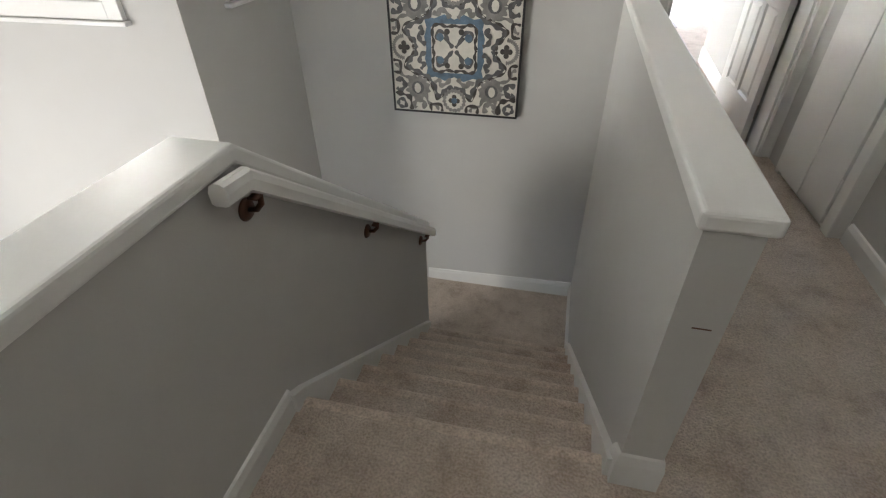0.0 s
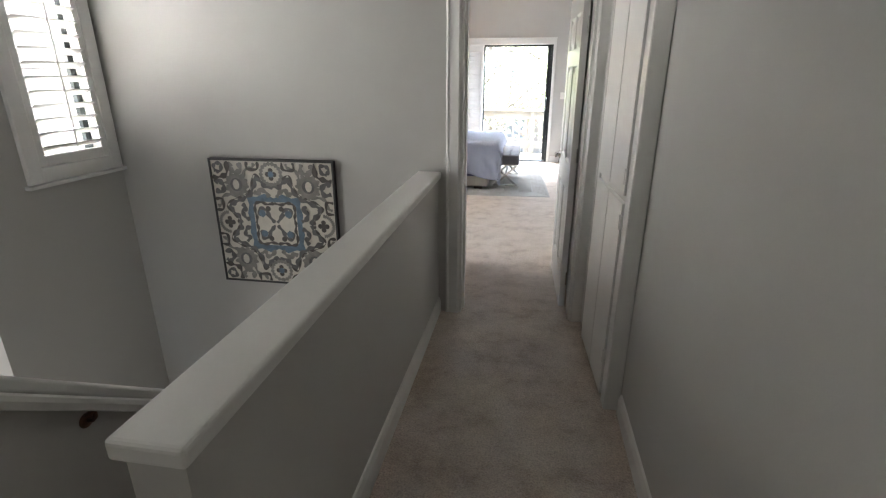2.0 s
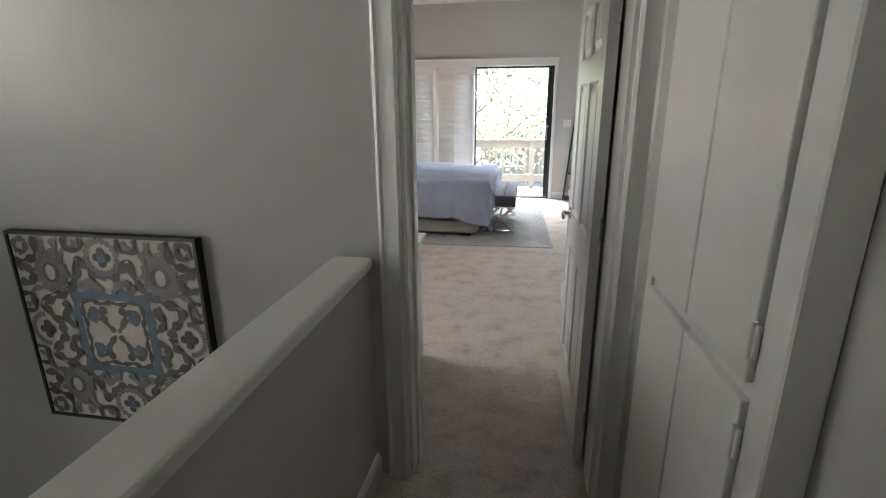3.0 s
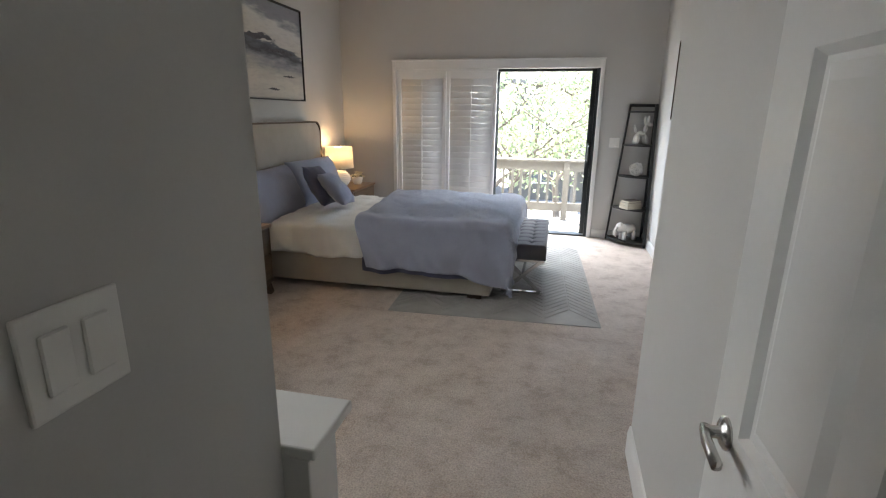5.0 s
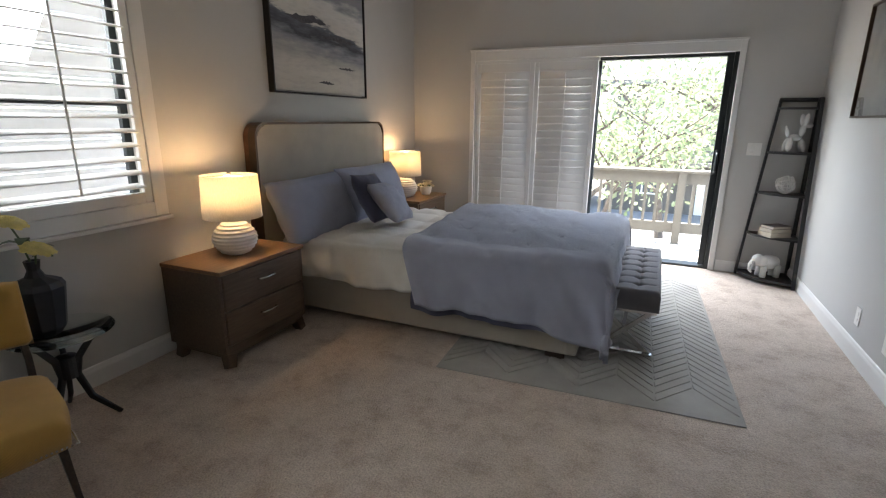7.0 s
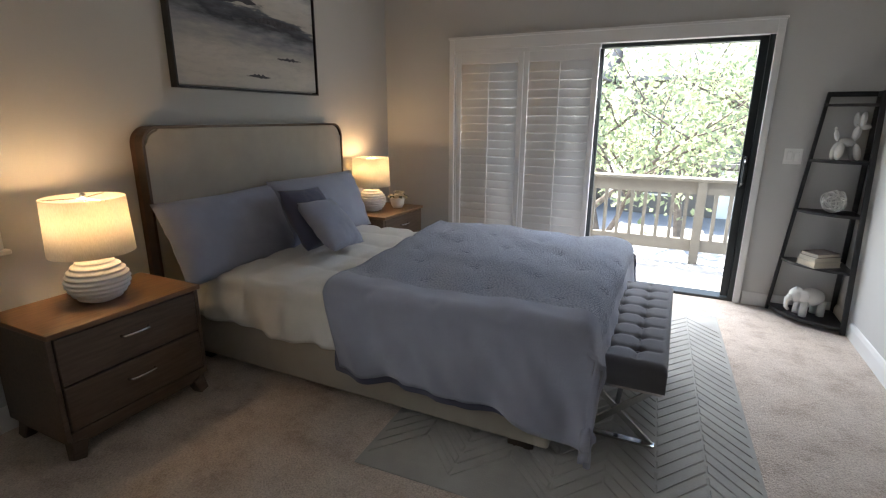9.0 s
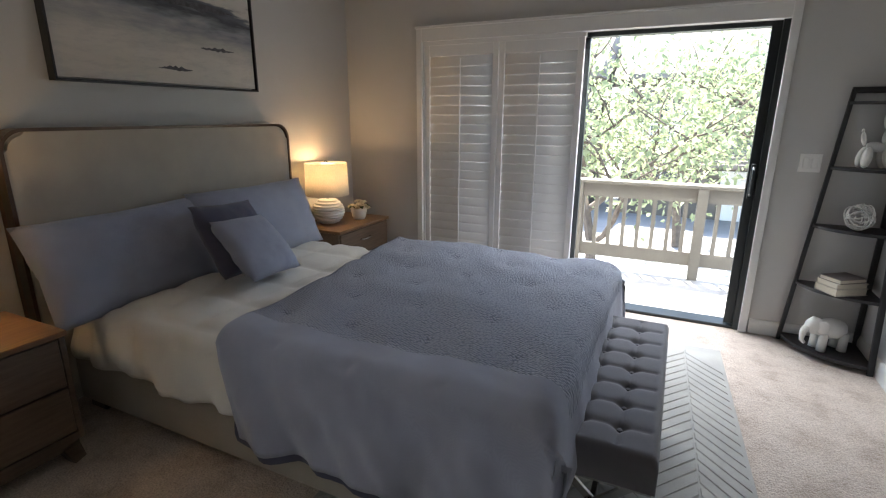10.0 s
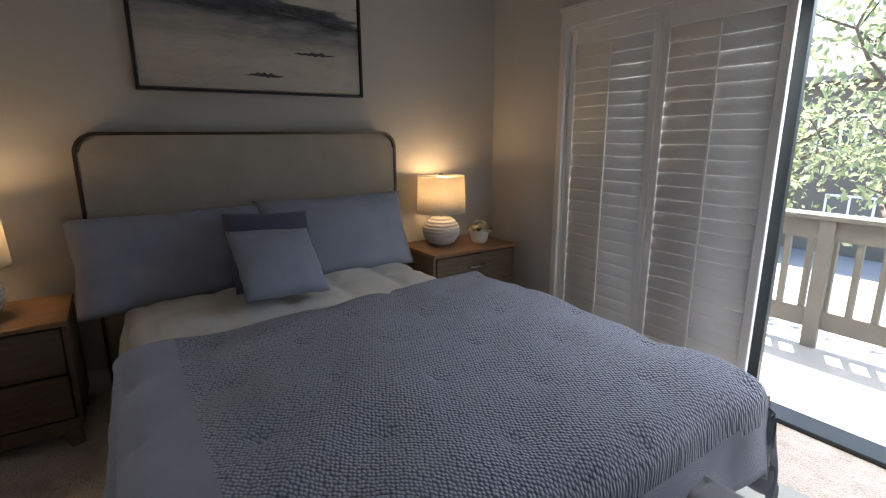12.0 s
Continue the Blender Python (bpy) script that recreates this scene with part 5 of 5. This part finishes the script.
# ---- corner shelf ----
shelf = thing("corner_shelf", "black five-tier corner ladder shelf with ornaments", "shelf", (2.10, 9.875, 0))
shelf.scale = (0.92, 0.84, 1.0)
SHELF = plain("dark_shelf", (0.022, 0.021, 0.022), 0.4, vary=0.2, scale=6)
LV = [(0.03, 0.445, 0.445), (0.41, 0.415, 0.375), (0.79, 0.385, 0.305), (1.15, 0.355, 0.245), (1.53, 0.325, 0.185)]
for z, rx, ry in LV:
    b = bmesh.new()
    outline = [(0, 0)] + [(-rx * math.cos(radians(90 * i / 14)), -ry * math.sin(radians(90 * i / 14))) for i in range(15)]
    lo, hi = [b.verts.new((x, y, z)) for x, y in outline], [b.verts.new((x, y, z + 0.018)) for x, y in outline]
    b.faces.new(lo[::-1])
    b.faces.new(hi)
    for i in range(len(lo)):
        j = (i + 1) % len(lo)
        b.faces.new((lo[i], lo[j], hi[j], hi[i]))
    part("shelf_board", b, SHELF, shelf)
bar = rounded(0.024, 0.034, 0.003, 1)
part("upright", sweep([(-0.45, -0.014, 0), (-0.305, -0.014, 1.62)], bar, up=(0, 1, 0)), BLACK, shelf)
part("upright", sweep([(-0.014, -0.45, 0), (-0.014, -0.165, 1.62)], bar, up=(1, 0, 0)), BLACK, shelf)
part("upright", sweep([(0.006, 0.006, 0), (0.006, 0.006, 1.62)], bar, up=(1, 0, 0)), BLACK, shelf)
part("top_bar", sweep([(-0.315, -0.014, 1.612), (0.01, 0.0, 1.612)], bar), BLACK, shelf)
part("top_bar", sweep([(-0.014, -0.175, 1.612), (0.0, 0.01, 1.612)], bar), BLACK, shelf)


def ellipsoid(b, c, r, turn=(0, 0, 0), n=14):
    o = bmesh.new()
    bmesh.ops.create_uvsphere(o, u_segments=n, v_segments=n - 4, radius=1)
    return joined(b, o, pose(*c, *turn) @ Matrix.Diagonal((*r, 1)))


def statue(name, b, at, turn, label):
    ob = part(name, b, CERAMIC, None, smooth=True)
    ob.matrix_basis = pose(*at, 0, 0, turn)
    return tagged(ob, label, "ornament")


b = bmesh.new()
ellipsoid(b, (0, 0, 0.135), (0.10, 0.062, 0.065))
ellipsoid(b, (-0.105, 0, 0.155), (0.052, 0.045, 0.055))
for s in (1, -1):
    ellipsoid(b, (-0.085, s * 0.045, 0.155), (0.036, 0.01, 0.046), (0, 0, s * 25))
    for x in (-0.062, 0.066):
        sweep([(x, s * 0.034, 0.0), (x + 0.004, s * 0.034, 0.11)], disc(0.025, 12), up=(0, 1, 0), scale=[1.05, 0.95], bm=b)
    sweep([(-0.145, s * 0.018, 0.125), (-0.172, s * 0.02, 0.122)], disc(0.005, 8), bm=b)
sweep([(-0.145, 0, 0.15), (-0.17, 0, 0.11), (-0.168, 0, 0.06), (-0.148, 0, 0.04)], disc(0.02, 10), up=(0, 1, 0), scale=[1.1, 0.9, 0.65, 0.5], bm=b)
sweep([(0.098, 0, 0.15), (0.108, 0, 0.10)], disc(0.005, 8), up=(0, 1, 0), bm=b)
statue("elephant_figurine", b, (1.915, 9.705, 0.048), 25, "white ceramic elephant figurine on the lowest shelf")
b = bmesh.new()
for c, r, tn in (((0, 0, 0.125), (0.055, 0.028, 0.028), (0, 10, 0)), ((-0.055, 0.018, 0.065), (0.026, 0.026, 0.062), (0, 12, 0)), ((-0.05, -0.018, 0.065), (0.026, 0.026, 0.062), (0, 5, 0)),
                 ((0.055, 0.018, 0.06), (0.024, 0.024, 0.06), (0, -12, 0)), ((0.06, -0.02, 0.06), (0.024, 0.024, 0.06), (0, -18, 0)), ((0.05, 0, 0.185), (0.024, 0.024, 0.05), (0, 8, 0)),
                 ((0.085, 0, 0.232), (0.048, 0.025, 0.024), (0, 8, 0)), ((0.05, 0.022, 0.275), (0.02, 0.018, 0.05), (8, -10, 0)), ((0.06, -0.024, 0.28), (0.02, 0.018, 0.05), (-10, 10, 0)), ((-0.075, 0, 0.17), (0.014, 0.014, 0.04), (0, -15, 0)), ((-0.088, 0, 0.215), (0.008, 0.008, 0.012), (0, 0, 0))):
    ellipsoid(b, c, r, tn)
statue("balloon_dog_figurine", b, (1.955, 9.785, 1.168), 20, "glossy white balloon dog figurine on the upper shelf")
b = bmesh.new()
rng = random.Random(4)
for k in range(15):
    ax = Vector((rng.gauss(0, 1), rng.gauss(0, 1), rng.gauss(0, 1))).normalized()
    u = ax.orthogonal().normalized()
    w = ax.cross(u)
    o = ax * rng.uniform(-0.04, 0.04)
    rr = math.sqrt(0.082 ** 2 - o.length ** 2) * rng.uniform(0.75, 1.0)
    ring = [o + u * rr * math.cos(2 * math.pi * i / 22) + w * rr * math.sin(2 * math.pi * i / 22) for i in range(23)]
    sweep(ring, disc(0.0035, 6), up=ax, closed_ends=False, bm=b)
for v in b.verts:
    v.co.z += 0.080
statue("wire_ball", b, (1.94, 9.735, 0.810), 0, "white tangled wire ball ornament on the shelf")
PAPER = plain("book_pages", (0.55, 0.50, 0.40), 0.9, vary=0.15, scale=60, stretch=(1, 1, 20))
COVER = plain("book_cover", (0.16, 0.13, 0.12), 0.6, vary=0.2)
COVER2 = plain("book_cover_pale", (0.48, 0.44, 0.36), 0.6, vary=0.1)
z = 0.428
for k, (h, w, l, mt, tn) in enumerate(((0.042, 0.15, 0.21, COVER2, 32), (0.032, 0.145, 0.20, COVER2, 30), (0.026, 0.135, 0.19, COVER, 36))):
    bk = thing("book", "cream-paged hardback book lying in a small stack", "book", (1.92, 9.70, z), tn, "stack of books")
    part("pages", box(-l / 2 + 0.004, l / 2 - 0.004, -w / 2 + 0.005, w / 2, 0.003, h - 0.003), PAPER, bk)
    part("cover", box(-l / 2, l / 2, -w / 2 - 0.002, w / 2 + 0.003, h - 0.003, h, 0.001), mt, bk)
    part("cover", box(-l / 2, l / 2, -w / 2 - 0.002, w / 2 + 0.003, 0, 0.003), mt, bk)
    part("spine", box(-l / 2, l / 2, w / 2, w / 2 + 0.003, 0.003, h - 0.003), mt, bk)
    z += h

# ---- armchair, glass table and vase ----
chair = thing("accent_chair", "mustard yellow upholstered accent chair with nailhead trim", "chair", (-1.21, 5.265, 0), -18)
chair.scale = (0.80, 0.85, 0.93)
def seat_shape(u, v):
    a, c = 2 * u - 1, 2 * v - 1
    k = (1 - abs(a) ** 3.2) * (1 - abs(c) ** 3.2)
    x = 0.02 + 0.30 * a * (1 - 0.10 * c * c)
    y = 0.31 * c * (1 - 0.10 * a * a * (1 if a > 0 else 0.3))
    return (x, y, 0.40 + 0.075 * max(0, k) ** 0.4 - 0.015 * a)
bm = grid(28, 28, seat_shape)
rim = [e for e in bm.edges if e.is_boundary]
ext = bmesh.ops.extrude_edge_only(bm, edges=rim)
for v in [g for g in ext["geom"] if isinstance(g, bmesh.types.BMVert)]:
    v.co.z, v.co.x, v.co.y = 0.30, v.co.x * 0.97, v.co.y * 0.97
bmesh.ops.contextual_create(bm, geom=[e for e in bm.edges if e.is_boundary])
part("seat", bm, YELLOW, chair, smooth=True)
bm = bmesh.new()
def back_shape(s):
    def f(u, v):
        a, c = 2 * u - 1, v
        e = max(0, (1 - abs(a) ** 8) * (1 - abs(2 * c - 1) ** 8)) ** 0.5
        x = -0.33 - 0.10 * c + 0.05 * a * a + s * 0.035 * e
        y = 0.30 * a * (1 - 0.05 * (1 - e))
        return (x, y, 0.575 + 0.265 * c + 0.02 * (1 - a * a) * (c - 0.5))
    return f
for s in (1, -1):
    grid(22, 14, back_shape(s), bm)
bmesh.ops.remove_doubles(bm, verts=bm.verts, dist=0.004)
part("backrest", bm, YELLOW, chair, smooth=True)
for s in (1, -1):
    part("back_post", sweep([(-0.24, s * 0.25, 0.34), (-0.31, s * 0.255, 0.50), (-0.36, s * 0.25, 0.62)], rounded(0.035, 0.03, 0.006, 2), up=(0, 1, 0)), DARKWOOD, chair)
    part("leg", sweep([(-0.20, s * 0.25, 0.34), (-0.22, s * 0.26, 0.20), (-0.26, s * 0.28, 0.08), (-0.33, s * 0.30, 0.0)], rounded(0.045, 0.03, 0.006, 2), up=(0, 1, 0), scale=[1.2, 1.0, 0.8, 0.6]), DARKWOOD, chair, "dark wood sabre leg")
    part("leg", sweep([(0.22, s * 0.24, 0.34), (0.25, s * 0.25, 0.20), (0.28, s * 0.26, 0.08), (0.34, s * 0.27, 0.0)], rounded(0.045, 0.03, 0.006, 2), up=(0, 1, 0), scale=[1.2, 1.0, 0.8, 0.6]), DARKWOOD, chair, "dark wood sabre leg")
bm = bmesh.new()
for k in range(70):
    a = k / 69
    p = (0.30 - 0.56 * a * 2, 0.305) if a < 0.5 else (0.30, 0.305 - 0.61 * (a - 0.5) * 2)
    o = bmesh.new()
    bmesh.ops.create_icosphere(o, subdivisions=1, radius=0.0055)
    joined(bm, o, pose(p[0] * 0.97 + 0.01, p[1] * 0.97, 0.315))
tagged(part("nailheads", bm, CHROME, chair, "row of nailheads"), kind="stuff")

TGLASS = glass_material("table_glass", (0.85, 0.93, 0.90))
tab = thing("glass_side_table", "round glass side table on curved black legs", "side table", (-1.58, 5.78, 0))
tab.scale = (0.86, 0.86, 0.885)
b = lathe([(0, 0.508), (0.245, 0.508), (0.25, 0.514), (0.245, 0.520), (0, 0.520)], 48)
part("glass_top", b, TGLASS, tab, "round glass top", True)
for a in (40, 160, 280):
    c, s = math.cos(radians(a)), math.sin(radians(a))
    part("leg", sweep([(0.25 * c, 0.25 * s, 0.565), (0.22 * c, 0.22 * s, 0.525), (0.13 * c, 0.13 * s, 0.46), (0.06 * c, 0.06 * s, 0.36), (0.04 * c, 0.04 * s, 0.26), (0.09 * c, 0.09 * s, 0.12), (0.22 * c, 0.22 * s, 0.0)], rounded(0.03, 0.022, 0.006, 2), up=(-s, c, 0), scale=[0.35, 0.9, 1.1, 1.2, 1.2, 1.1, 0.8]), BLACK, tab, "curved black leg", True)
part("hub", lathe([(0, 0.24), (0.05, 0.25), (0.05, 0.37), (0, 0.38)], 16), BLACK, tab)
VASE = plain("navy_vase", (0.012, 0.014, 0.022), 0.5, vary=0.2)
vase = thing("vase", "matt black faceted vase holding two yellow chrysanthemums", "vase", (-1.59, 5.73, 0.461))
vase.scale = (1.3, 1.3, 1.22)
part("vase_body", lathe([(0, 0), (0.045, 0.0), (0.065, 0.03), (0.082, 0.185), (0.072, 0.205), (0.03, 0.225), (0.019, 0.25), (0.024, 0.285), (0.017, 0.285), (0.013, 0.25), (0, 0.24)], 10), VASE, vase)
MUM = plain("yellow_petal", (0.72, 0.62, 0.22), 0.7, vary=0.15, scale=40)
for k, (x, y, z) in enumerate(((-0.03, -0.03, 0.43), (0.04, 0.0, 0.335))):
    part("stem", sweep([(0, 0, 0.26), (x * 0.5, y * 0.5, z - 0.06), (x, y, z)], disc(0.003, 6), up=(0, 1, 0)), STALK, vase)
    b = bloom(0.058, 40 + k, 60, 0.55)
    b.transform(pose(x, y, z - 0.012, -10, 25, 0))
    part("flower", b, MUM, vase)
for k in range(5):
    b = grid(4, 2, lambda u, v: (0.01 + 0.07 * u, (v - 0.5) * 0.04 * math.sin(3.1 * (0.1 + 0.85 * u)), 0.30 + 0.03 * k * 0.5 + 0.02 * math.sin(3 * u)))
    b.transform(pose(0, 0, 0, 0, 0, 75 * k + 20))
    part("leaf", b, STALK, vase)
